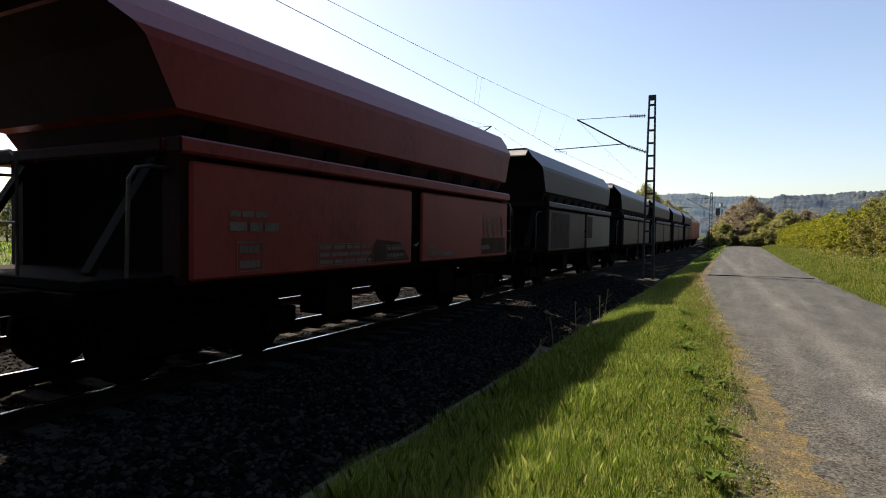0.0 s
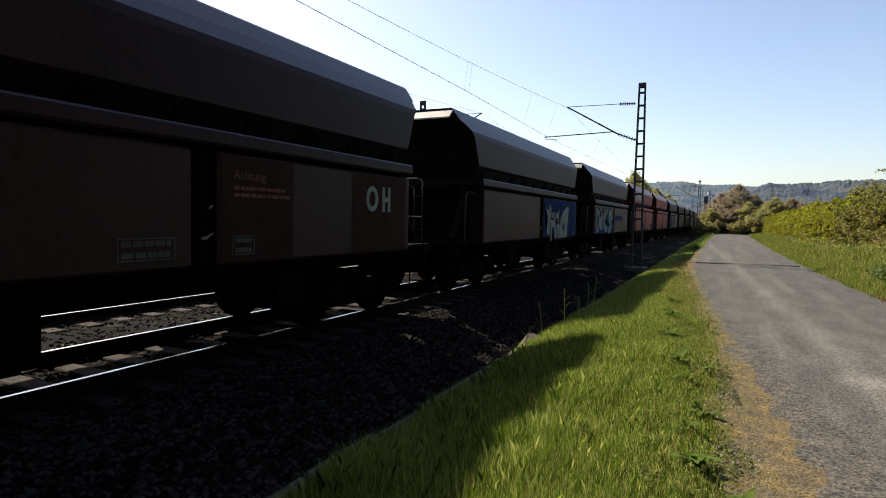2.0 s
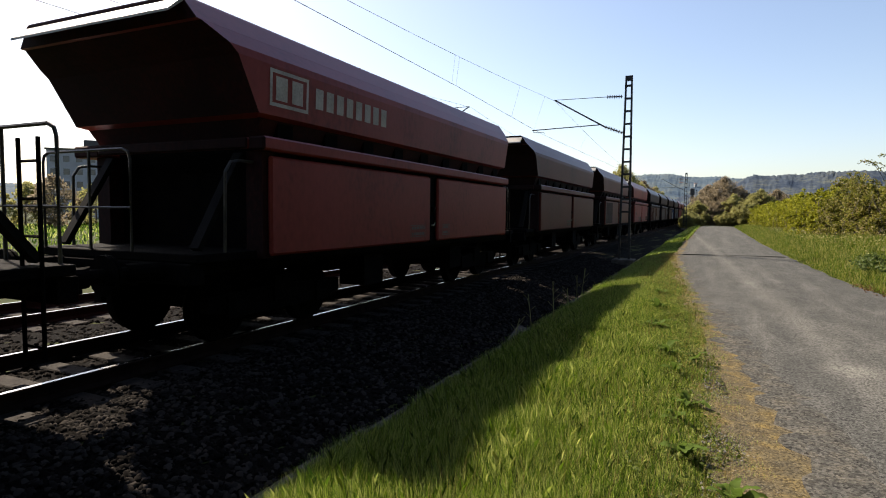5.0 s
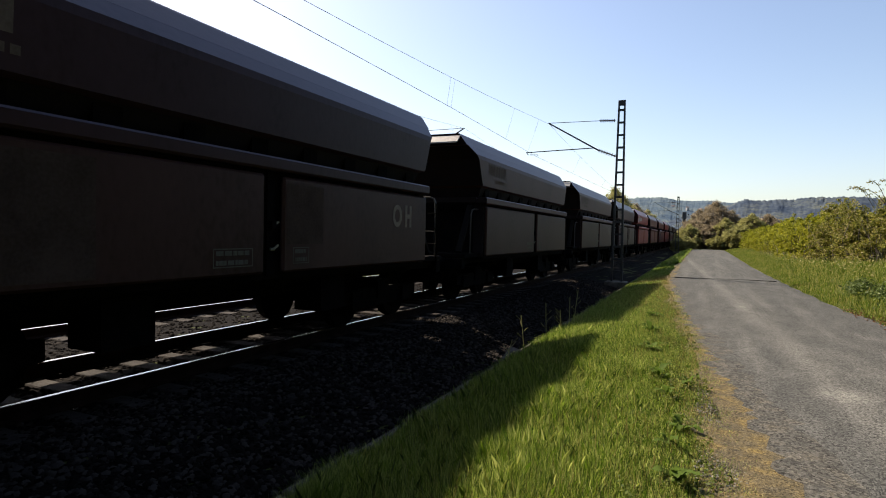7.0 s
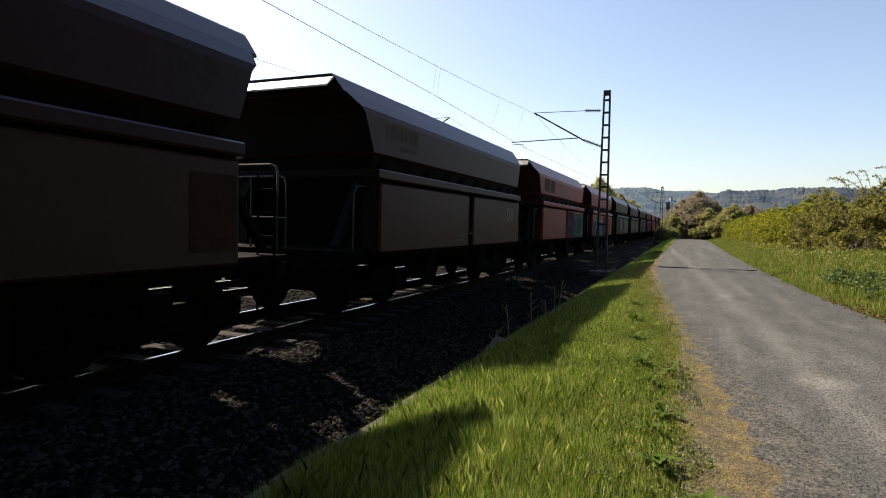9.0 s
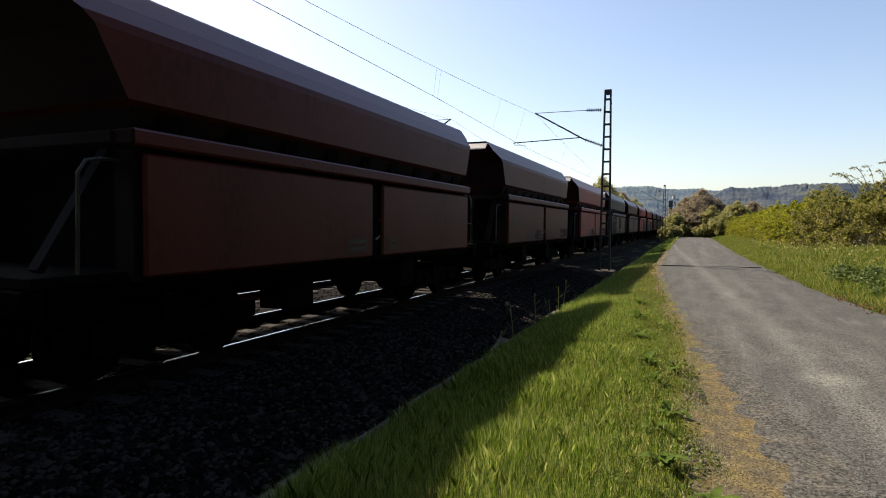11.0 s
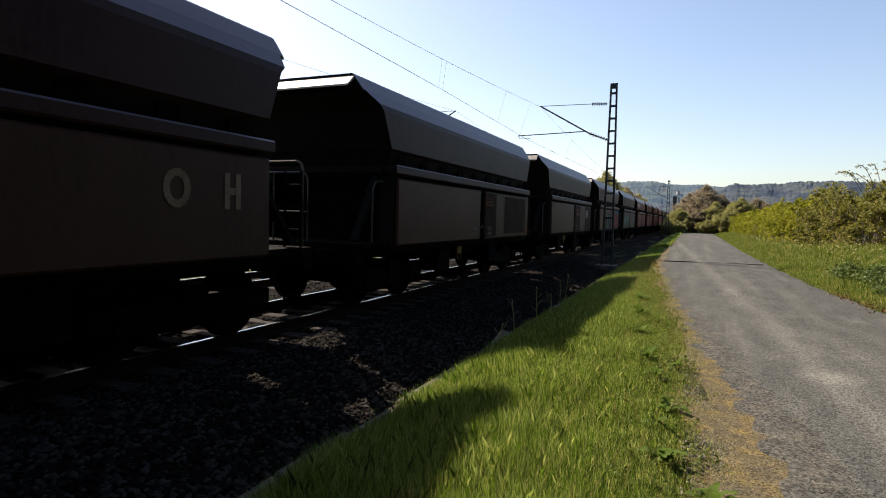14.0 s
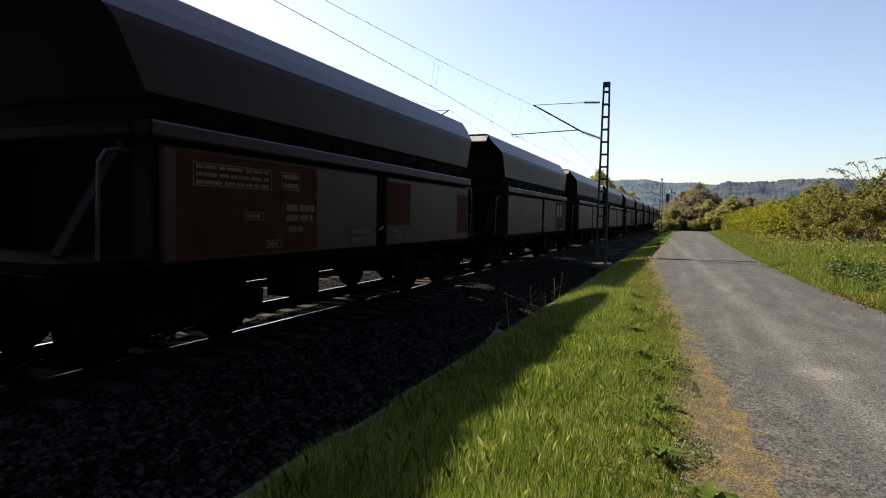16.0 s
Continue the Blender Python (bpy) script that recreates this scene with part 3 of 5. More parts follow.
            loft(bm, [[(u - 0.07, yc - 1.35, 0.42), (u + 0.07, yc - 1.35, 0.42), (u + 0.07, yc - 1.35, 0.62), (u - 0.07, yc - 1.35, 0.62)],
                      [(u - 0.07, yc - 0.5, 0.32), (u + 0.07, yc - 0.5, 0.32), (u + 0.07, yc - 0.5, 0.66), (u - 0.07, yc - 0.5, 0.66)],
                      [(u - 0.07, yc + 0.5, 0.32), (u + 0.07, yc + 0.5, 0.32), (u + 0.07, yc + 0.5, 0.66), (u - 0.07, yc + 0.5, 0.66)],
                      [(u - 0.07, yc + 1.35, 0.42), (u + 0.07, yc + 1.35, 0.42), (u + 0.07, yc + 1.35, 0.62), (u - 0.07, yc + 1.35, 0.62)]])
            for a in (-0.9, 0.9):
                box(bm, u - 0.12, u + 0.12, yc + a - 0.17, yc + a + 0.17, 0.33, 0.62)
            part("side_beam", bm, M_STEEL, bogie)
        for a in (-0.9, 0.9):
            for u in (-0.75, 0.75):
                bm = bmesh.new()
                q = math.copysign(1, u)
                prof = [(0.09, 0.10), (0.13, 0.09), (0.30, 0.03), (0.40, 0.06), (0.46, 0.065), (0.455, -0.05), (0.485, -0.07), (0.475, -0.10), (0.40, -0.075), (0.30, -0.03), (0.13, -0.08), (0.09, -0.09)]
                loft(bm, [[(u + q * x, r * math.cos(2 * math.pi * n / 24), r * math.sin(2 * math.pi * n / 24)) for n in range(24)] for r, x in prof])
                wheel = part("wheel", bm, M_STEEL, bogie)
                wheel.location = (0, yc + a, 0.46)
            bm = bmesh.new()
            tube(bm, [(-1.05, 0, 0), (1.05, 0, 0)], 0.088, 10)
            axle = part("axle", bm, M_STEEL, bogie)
            axle.location = (0, yc + a, 0.46)
    # handrails and ladder on the platform end
    for y, u0, u1, top in ((-5.55, -1.35, 0.32, 2.42), (5.55, -0.55, 1.30, 2.46)):
        bm = bmesh.new()
        tube(bm, [(u0, y, 1.2), (u0, y, top - 0.12), (u0 + 0.03, y, top - 0.04), (u0 + 0.12, y, top), (u1 - 0.12, y, top), (u1 - 0.03, y, top - 0.04), (u1, y, top - 0.12), (u1, y, 1.2)], 0.02)
        tube(bm, [(u0, y, 1.72), (u1, y, 1.72)], 0.015)
        tube(bm, [(u0 * 0.45 + u1 * 0.55, y, 1.2), (u0 * 0.45 + u1 * 0.55, y, top)], 0.018)
        part("handrail", bm, M_RAILBAR, g, "bent-tube platform handrail")
    for u in (1.40, -1.40):
        bm = bmesh.new()
        tube(bm, [(u, -5.15, 1.2), (u, -5.13, 2.15), (u, -5.05, 2.27), (u, -4.9, 2.30), (u, -4.55, 2.30)], 0.02)
        part("handrail", bm, M_RAILBAR, g, "bent-tube grab rail")
    bm = bmesh.new()
    for u in (1.18, 1.46):
        tube(bm, [(u, 5.3, 0.4), (u, 5.3, 2.3)], 0.018)
    for i in range(6):
        tube(bm, [(1.18, 5.3, 0.5 + i * 0.32), (1.46, 5.3, 0.5 + i * 0.32)], 0.014)
    part("ladder", bm, M_STEEL, g)
    return g, P


RED = (0.265, 0.0430, 0.0360, 1)
DULL = (0.117, 0.0247, 0.0195, 1)
BROWN = (0.068, 0.0260, 0.0215, 1)
DARK = (0.046, 0.0254, 0.0292, 1)
GREY = (0.060, 0.0312, 0.0286, 1)
RUST = (0.072, 0.0169, 0.0104, 1)
WHITE = (0.42, 0.42, 0.40, 1)
FADED = (0.13, 0.115, 0.10, 1)
# body and the two flaps of each wagon; wagon 0 stands before the eye at the start, the lower ones run ahead of it
LOOKS = {k: (DARK, GREY, GREY) for k in range(-5, 32)}
for k in (0, 1, 6, 9, 14, 15, 18):
    LOOKS[k] = (RED, RED, RED)
for k in (7, 8, 19, 20, 21):
    LOOKS[k] = (DULL, DULL, DULL)
for k in (10, 11, 12, 16, 23):
    LOOKS[k] = (BROWN, GREY, GREY)
LOOKS.update({11: (BROWN, (0.036, 0.015, 0.011, 1), GREY), 5: (DARK, RUST, BROWN), 17: (DARK, BROWN, GREY), 3: (DARK, BROWN, GREY), 16: (BROWN, BROWN, BROWN), 23: (BROWN, BROWN, BROWN), -1: (DARK, GREY, FADED), 25: (DARK, BROWN, (0.042, 0.019, 0.013, 1))})
NAMES = {RED: "red", DULL: "dull rust-red", BROWN: "brown sooty", DARK: "soot-dark"}
SIDE = 1.6235       # face of the flaps, towards the path
wagon_list = {}


# ---- paint and lettering on the wagons' sides; (y, z) along and up the side ----
def flat(name, polys, colour, wagon, lift=0.0, label="", x=SIDE, lean=0.0):
    """Painted shapes on a side, as one thin part."""
    bm = bmesh.new()
    for i, poly in enumerate(polys):
        try:
            f = bm.faces.new([bm.verts.new((x + lift + 0.0002 * (i % 7) + lean * (z - 3.0), y, z)) for y, z in poly])
        except ValueError:
            continue
    bmesh.ops.triangulate(bm, faces=bm.faces[:])
    for f in bm.faces:
        if f.normal.x < 0:
            f.normal_flip()
    me = bpy.data.meshes.new(name)
    bm.to_mesh(me)
    bm.free()
    me.materials.append(M_LETTER)
    ob = new(name, me)
    ob.parent, ob.color = wagon, colour
    if label:
        tagged(ob, label)
    if len(polys) > 1:
        tagged(ob, kind="stuff")
    return ob


def rect(y0, y1, z0, z1):
    return [(y0, z0), (y1, z0), (y1, z1), (y0, z1)]


def ribbon(pts, w):
    """A brush stroke of even width along points, as one outline."""
    left, right = [], []
    for i, p in enumerate(pts):
        a, b = pts[max(i - 1, 0)], pts[min(i + 1, len(pts) - 1)]
        d = math.hypot(b[0] - a[0], b[1] - a[1]) or 1
        n = (-(b[1] - a[1]) / d * w / 2, (b[0] - a[0]) / d * w / 2)
        left.append((p[0] + n[0], p[1] + n[1]))
        right.append((p[0] - n[0], p[1] - n[1]))
    return left + right[::-1]


def frame_bars(y0, y1, z0, z1, w=0.012):
    return [rect(y0, y1, z0, z0 + w), rect(y0, y1, z1 - w, z1), rect(y0, y0 + w, z0 + w, z1 - w), rect(y1 - w, y1, z0 + w, z1 - w)]


def text_bars(r, y0, y1, z, h, words=5):
    """Lines too small to read: a row of short bars."""
    out, y = [], y0
    while y < y1 - 0.03:
        n = min(y1 - y, r.uniform(0.5, 1.6) * (y1 - y0) / words)
        out.append(rect(y, y + n * 0.85, z, z + h))
        y += n
    return out


def table(r, y0, z0, w, h, rows):
    out = frame_bars(y0, y0 + w, z0, z0 + h)
    for i in range(rows):
        z = z0 + h * (i + 0.25) / rows
        out += text_bars(r, y0 + 0.04, y0 + w - 0.04, z, h / rows * 0.5, 6)
    return out


def big_o(y, z, w, h, t):
    out = []
    n = 14
    for i in range(n):
        a, b = 2 * math.pi * i / n, 2 * math.pi * (i + 1) / n
        out.append([(y + math.cos(q) * (w / 2 - k), z + math.sin(q) * (h / 2 - k)) for q, k in ((a, 0), (b, 0), (b, t), (a, t))])
    return out


def big_h(y, z, w, h, t):
    return [rect(y - w / 2, y - w / 2 + t, z - h / 2, z + h / 2), rect(y + w / 2 - t, y + w / 2, z - h / 2, z + h / 2), rect(y - w / 2 + t, y + w / 2 - t, z - t / 2, z + t / 2)]


def mark_oh(w, y=3.5, z=1.95, s=0.42, colour=WHITE, only_h=False, gap=0.0):
    polys = big_h(y + s * 0.62 + gap, z, s * 0.62, s, s * 0.2)
    if not only_h:
        polys += big_o(y - s * 0.42, z, s * 0.85, s, s * 0.2)
    flat("depot_mark", polys, colour, w, 0.004, "worn white stencilled letters OH" if not only_h else "worn white stencilled letter H")


def word(w, text, y, z, size, colour, x=SIDE):
    cu = bpy.data.curves.new("lettering", "FONT")
    cu.body, cu.size, cu.align_x = text, size, "LEFT"
    cu.resolution_u = 2
    tmp = new("lettering", cu)
    me = bpy.data.meshes.new_from_object(tmp.evaluated_get(bpy.context.evaluated_depsgraph_get()))
    bpy.data.objects.remove(tmp)
    me.materials.clear()
    me.materials.append(M_LETTER)
    ob = new("lettering", me)
    ob.parent, ob.color = w, colour
    ob.matrix_basis = pose(x + 0.005, y, z, 90, 0, 90)
    tagged(ob, "small white lettering " + text)


def maker_logo(w, boxed):
    """A company mark, drawn as plain blocks, high on the hopper side."""
    if boxed:
        pale = (0.62, 0.57, 0.54, 1)
        p = frame_bars(-4.52, -3.76, 3.02, 3.48, 0.045) + [rect(-4.41, -4.19, 3.10, 3.40), rect(-4.10, -3.88, 3.10, 3.40)]
        p += [rect(-3.6 + i * 0.25, -3.43 + i * 0.25, 3.12, 3.40) for i in range(8)]
        flat("company_mark", p, pale, w, 0.006, "pale block-shaped company mark", 1.5314, 0.0357)
    else:
        p = [rect(-4.3 + i * 0.205, -4.17 + i * 0.205, 3.20, 3.48) for i in range(7)]
        p += [rect(-3.8 + i * 0.12, -3.72 + i * 0.12, 3.04, 3.12) for i in range(8)]
        flat("company_mark", p, (0.150, 0.120, 0.098, 1), w, 0.006, "faded row of letter-sized blocks", 1.5314, 0.0357)


def rimmed(pts, t):
    """A stroke round a closed outline."""
    return [ribbon([a, b], t) for a, b in zip(pts, pts[1:] + pts[:1])]


def graffiti(w, y0, y1, z0, z1, ground, outline, fill, n, seed, shine=None):
    """Spray-painted block letters that cannot be read: a colour field, outlined shapes, inner strokes."""
    r = random.Random(seed)
    W, H = y1 - y0, z1 - z0
    if ground:
        edge = [(y0, z0), (y0 + W * 0.3, z0), (y0 + W * 0.7, z0), (y1, z0), (y1, z1 - H * r.uniform(0, 0.1))]
        m = 9
        edge += [(y1 - W * (i + 0.5) / m, z1 - H * r.uniform(0.0, 0.16)) for i in range(m)] + [(y0, z1 - H * 0.08)]
        flat("graffiti_ground", [edge], ground, w, 0.002, "sprayed colour field")
    outs, ins, cuts, glints = [], [], [], []
    step = W * 0.94 / n
    pens = [[[(0, .2), (.3, 1), (.5, .3), (.9, .8)]],
            [[(.1, .9), (.1, .1), (.6, .3), (.4, .8)], [(.6, .5), (1, 0)]],
            [[(0, .6), (.5, 1), (1, .5)], [(.2, 0), (.5, .5), (.9, .1)]],
            [[(.9, 1), (.6, .1), (.1, .4)], [(0, 1), (.3, .6)]],
            [[(0, 1), (.2, 0), (.45, .7), (.7, 0), (1, .9)], [(.5, 1), (.8, .6)]],
            [[(.2, 1), (.9, .6), (.1, .3), (.8, 0)]]]
    r.shuffle(pens)
    for i in range(n):
        a0, b0 = y0 + W * 0.03 + step * (i + 0.14), z0 + H * (0.14 + r.uniform(-0.03, 0.05))
        for line in pens[i % len(pens)]:
            pts = []
            for (a, c), (d, e) in zip(line, line[1:]):
                for q in (0, 0.5):
                    pts.append((a + (d - a) * q, c + (e - c) * q))
            pts.append(line[-1])
            pts = [(a0 + step * 0.72 * (a + r.uniform(-.05, .05)), b0 + H * 0.72 * (c + r.uniform(-.04, .04))) for a, c in pts]
            ins.append(ribbon(pts, step * 0.25))
            outs.append(ribbon([(pts[0][0] * 1.25 - pts[1][0] * 0.25, pts[0][1] * 1.25 - pts[1][1] * 0.25)] + pts[1:-1] + [(pts[-1][0] * 1.25 - pts[-2][0] * 0.25, pts[-1][1] * 1.25 - pts[-2][1] * 0.25)], step * 0.25 + 0.11))
            glints.append(ribbon([(p[0] - step * 0.05, p[1] + 0.02) for p in pts[: max(2, len(pts) // 2)]], 0.022))
    flat("graffiti_outline", outs, outline, w, 0.004, "sprayed letter outlines")
    flat("graffiti_lettering", ins, fill, w, 0.007, "sprayed graffiti letters")
    if shine:
        flat("graffiti_highlight", glints, shine, w, 0.013, "pale highlights of the graffiti")


BLUE = (0.006, 0.04, 0.15, 1)
GREEN = (0.025, 0.15, 0.10, 1)
PALE = (0.30, 0.34, 0.32, 1)
INK = (0.012, 0.012, 0.02, 1)
ORANGE = (0.30, 0.10, 0.025, 1)
SCARLET = (0.26, 0.035, 0.02, 1)
MINT = (0.12, 0.26, 0.22, 1)


def decorate(k, w):
    r = random.Random(100 + k)
    dim = (0.14, 0.14, 0.12, 1) if LOOKS[k][0] != RED else (0.20, 0.16, 0.15, 1)
    # small plates beside the middle post on every wagon
    small = [] if k in (2, 3, 14, 22, 23) else table(r, -0.95, 1.24, 0.62, 0.22, 2) + table(r, 0.42, 1.24, 0.34, 0.22, 2)
    if small:
        flat("data_plate", small, dim, w, 0.014, "small framed plates with tiny writing")
    if k in (1, 9, 21):
        maker_logo(w, True)
    if k in (10, 11, 12, 13, 16, 17, 22, 23):
        maker_logo(w, False)
    if k in (4, 6, 11, 13, 16, 18, 24, 28):
        mark_oh(w, {28: 3.0, 6: 3.52, 18: 3.55, 24: 3.25}.get(k, 3.45), 1.80 if k in (6, 18) else 1.98, 0.40 if k != 28 else 0.5, WHITE if k in (4, 24, 28) else (0.3, 0.26, 0.22, 1), gap=0.06 if k in (6, 18) else 0.0)
    if k == 2:
        pens = [[(-4.3, 1.3), (-4.25, 2.05), (-3.8, 1.95), (-3.65, 1.6), (-3.85, 1.32), (-4.3, 1.28)],
                [(-3.42, 1.28), (-3.38, 1.78)], [(-3.36, 2.02), (-3.30, 2.12)],
                [(-3.12, 1.25), (-3.05, 1.95), (-2.82, 1.55), (-2.55, 2.0), (-2.5, 1.28)],
                [(-1.75, 2.0), (-2.2, 1.98), (-2.25, 1.62), (-1.85, 1.66), (-2.25, 1.60), (-2.2, 1.28), (-1.72, 1.3)],
                [(-0.62, 1.86), (-1.0, 1.98), (-1.3, 1.9), (-1.25, 1.7), (-0.9, 1.58), (-0.72, 1.42), (-0.95, 1.27), (-1.45, 1.24)]]
        pens = [[(p, 1.27 + (q - 1.24) * 1.13) for p, q in pen] for pen in pens]
        flat("graffiti_ground", [rect(-4.56, -0.16, 1.14, 1.7), [(-4.56, 1.68), (-3.2, 1.66), (-1.7, 1.7), (-0.16, 1.62), (-0.2, 1.86), (-1.4, 1.95), (-3.0, 1.9), (-4.56, 1.98)]], BLUE, w, 0.002, "blue sprayed field")
        flat("graffiti_overspray", [[(-4.56, 1.96), (-3.0, 1.88), (-1.4, 1.93), (-0.2, 1.84), (-0.22, 2.1), (-0.6, 2.26), (-0.95, 2.12), (-1.6, 2.28), (-2.3, 2.16), (-3.1, 2.3), (-3.9, 2.2), (-4.56, 2.26)]], (0.10, 0.032, 0.018, 1), w, 0.0035, "rust-orange sprayed clouds")
        flat("graffiti_outline", [ribbon(p, 0.43) for p in pens], INK, w, 0.005, "black sprayed outlines")
        flat("graffiti_lettering", [ribbon(p, 0.31) for p in pens] + [[(-0.75, 1.72), (-0.3, 1.84), (-0.68, 2.06)]], PALE, w, 0.0075, "fat white sprayed letters")
        flat("graffiti_ground", [rect(0.35, 1.9, 1.72, 1.98), [(1.95, 1.7), (2.65, 1.74), (2.7, 2.0), (2.2, 1.95), (1.95, 2.05)]], BLUE, w, 0.002, "faded blue overspray")
        mark_oh(w, 3.5, 1.85, 0.45, (0.42, 0.36, 0.3, 1), True)
    if k == 3:
        shapes = [[(1.6, 1.97), (1.8, 1.98), (1.98, 2.04), (2.14, 2.18), (2.13, 1.98), (2.06, 1.61), (2.11, 1.6), (2.3, 1.82), (2.62, 2.06), (3.09, 2.21), (3.39, 2.16), (3.28, 1.81), (3.2, 1.46), (3.24, 1.1), (2.51, 1.08), (1.9, 1.08), (1.74, 1.39), (1.66, 1.61), (1.59, 1.65)],
                  [(1.1, 2.01), (1.6, 1.97), (1.59, 1.65), (1.66, 1.61), (1.79, 1.27), (1.85, 1.08), (1.48, 1.08), (1.4, 1.44), (1.25, 1.44), (1.21, 1.03), (1.02, 1.02), (1.01, 1.45)]]
        spikes = [[(0.3, 2.2), (0.75, 2.02), (1.0, 2.28), (1.15, 1.95), (1.6, 2.02), (1.35, 1.72), (1.05, 1.75), (0.95, 1.2), (0.55, 1.2), (0.65, 1.8)]]
        flat("graffiti_ground", [rect(0.26, 4.36, 1.16, 2.36)], BLUE, w, 0.002, "blue sprayed field")
        flat("graffiti_lettering", spikes + shapes, (0.36, 0.39, 0.36, 1), w, 0.007, "big white sprayed letters")
        flat("graffiti_outline", [q for p in spikes + shapes for q in rimmed(p, 0.055)], INK, w, 0.0095, "black sprayed outlines")
        flat("graffiti_linework", [[(2.46, 1.44), (2.76, 1.66), (2.77, 1.31)], [(1.62, 1.75), (1.9, 1.75), (1.92, 1.57), (1.7, 1.55)], ribbon([(1.67, 1.61), (1.74, 1.39), (1.88, 1.08)], 0.07)], INK, w, 0.0112, "black inner strokes")
        flat("graffiti_shade", [ribbon(q, 0.05) for q in [[(3.62, 2.1), (3.65, 1.71)], [(3.75, 1.87), (3.72, 1.13)], [(4.04, 1.99), (4.03, 1.33)], [(3.86, 1.55), (4.15, 1.55)]]], (0.004, 0.02, 0.075, 1), w, 0.005, "dark blue sprayed strokes")
    if k in (4, 24):
        flat("primer_patch", [rect(2.75, 4.33, 1.16, 2.35), rect(0.28, 1.45, 1.16, 2.35)], (0.058, 0.028, 0.020, 1), w, 0.002, "rust-brown repainted patch")
        word(w, "Achtung", 0.45, 2.10, 0.15, (0.27, 0.125, 0.09, 1))
        flat("small_writing", text_bars(r, 0.45, 1.3, 1.98, 0.04, 9) + text_bars(r, 0.45, 1.4, 1.90, 0.04, 9), (0.27, 0.125, 0.09, 1), w, 0.008, "two lines of tiny writing")
    if k in (5, 17, 29):
        patch = (0.075, 0.018, 0.009, 1) if k in (5, 29) else (0.055, 0.026, 0.018, 1)
        flat("primer_patch", [rect(-4.4, -1.9, 1.18, 2.34), rect(0.28, 1.2, 1.5, 2.3), rect(3.7, 4.4, 1.3, 2.2)], patch, w, 0.002, "rust-red repainted patch")
        flat("data_table", table(r, -4.2, 1.98, 1.3, 0.26, 3) + table(r, -2.7, 2.0, 0.4, 0.24, 2) + text_bars(r, -2.6, -1.95, 1.72, 0.09, 3) + text_bars(r, -2.6, -2.0, 1.58, 0.09, 3) + text_bars(r, -2.55, -2.2, 1.44, 0.08, 2) + table(r, -3.4, 1.60, 0.35, 0.1, 1) + table(r, -3.0, 1.24, 0.3, 0.1, 1), (0.20, 0.16, 0.13, 1), w, 0.006, "framed white data tables and number rows")
    if k in (1, 0, 6, 18, 19):
        flat("data_table", table(r, -2.6, 1.2, 1.3, 0.3, 3) + table(r, -4.0, 1.2, 0.4, 0.34, 2) + text_bars(r, -4.1, -3.3, 1.66, 0.10, 3) + text_bars(r, -4.1, -3.5, 1.82, 0.07, 3) + text_bars(r, 0.6, 1.6, 1.22, 0.07, 3) + text_bars(r, 2.9, 3.4, 1.3, 0.1, 2), dim, w, 0.006, "faint white data tables and number rows")
        flat("grime_patch", [rect(2.9, 4.33, 1.2, 1.55), [(-1.5, 1.2), (-0.2, 1.2), (-0.5, 1.5), (-1.2, 1.55)]], (0.09, 0.045, 0.035, 1), w, 0.002, "greyish dirt patch")
    if k == 0:
        st = [ribbon([(3.0 + i * 0.27, 2.05 - 0.05 * (i % 2)), (2.95 + i * 0.27 + 0.1, 1.75), (3.1 + i * 0.27, 1.55)], 0.05) for i in range(5)]
        st += [ribbon([(3.05 + i * 0.3, 1.8), (3.2 + i * 0.3, 1.95), (3.28 + i * 0.3, 1.65)], 0.045) for i in range(4)]
        flat("graffiti_tag", st, (0.22, 0.18, 0.17, 1), w, 0.010, "white scrawled tag")
    if k == 14:
        flat("graffiti_ground", [[(-4.5, 1.16), (-0.12, 1.16), (-0.12, 1.86), (-0.6, 1.95), (-1.1, 1.86), (-1.6, 2.08), (-2.3, 2.02), (-3.0, 2.1), (-4.5, 1.98)]], (0.012, 0.085, 0.125, 1), w, 0.002, "teal blue sprayed field")
        pens = [[(-1.82, 1.82), (-1.68, 2.04), (-1.49, 2.12), (-1.26, 2.06), (-1.09, 1.92)], [(-1.73, 1.63), (-1.68, 1.4), (-1.75, 1.17)], [(-1.62, 1.59), (-1.51, 1.71), (-1.33, 1.66), (-1.11, 1.46), (-0.94, 1.17)], [(-1.15, 2.07), (-0.99, 1.98), (-0.78, 1.95), (-0.96, 1.73), (-0.92, 1.53)], [(-0.92, 1.5), (-0.61, 1.55), (-0.44, 1.44), (-0.56, 1.21), (-0.89, 1.15)], [(-1.43, 1.47), (-1.26, 1.34), (-1.36, 1.13)]]
        pens += [[(p - 1.75, q) for p, q in pen] for pen in pens[:4]]
        flat("graffiti_lettering", [ribbon(pen, 0.30) for pen in pens], (0.022, 0.030, 0.024, 1), w, 0.004, "dark olive sprayed letters")
        flat("graffiti_outline", [ribbon(pen, 0.085) for pen in pens] + [ribbon([(p + 0.13, q - 0.12) for p, q in pen], 0.045) for pen in pens], (0.34, 0.37, 0.32, 1), w, 0.0075, "pale sprayed outlines")
        flat("dark_plate", [rect(0.27, 1.72, 1.16, 2.34)], (0.040, 0.020, 0.019, 1), w, 0.002, "dark painted field")
        word(w, "Achtung", 0.5, 2.02, 0.14, FADED)
        flat("small_writing", text_bars(r, 0.5, 1.4, 1.86, 0.045, 8) + text_bars(r, 0.5, 1.5, 1.76, 0.045, 8) + table(r, 0.5, 1.38, 0.75, 0.2, 2), FADED, w, 0.008, "lines of tiny writing and a framed table")
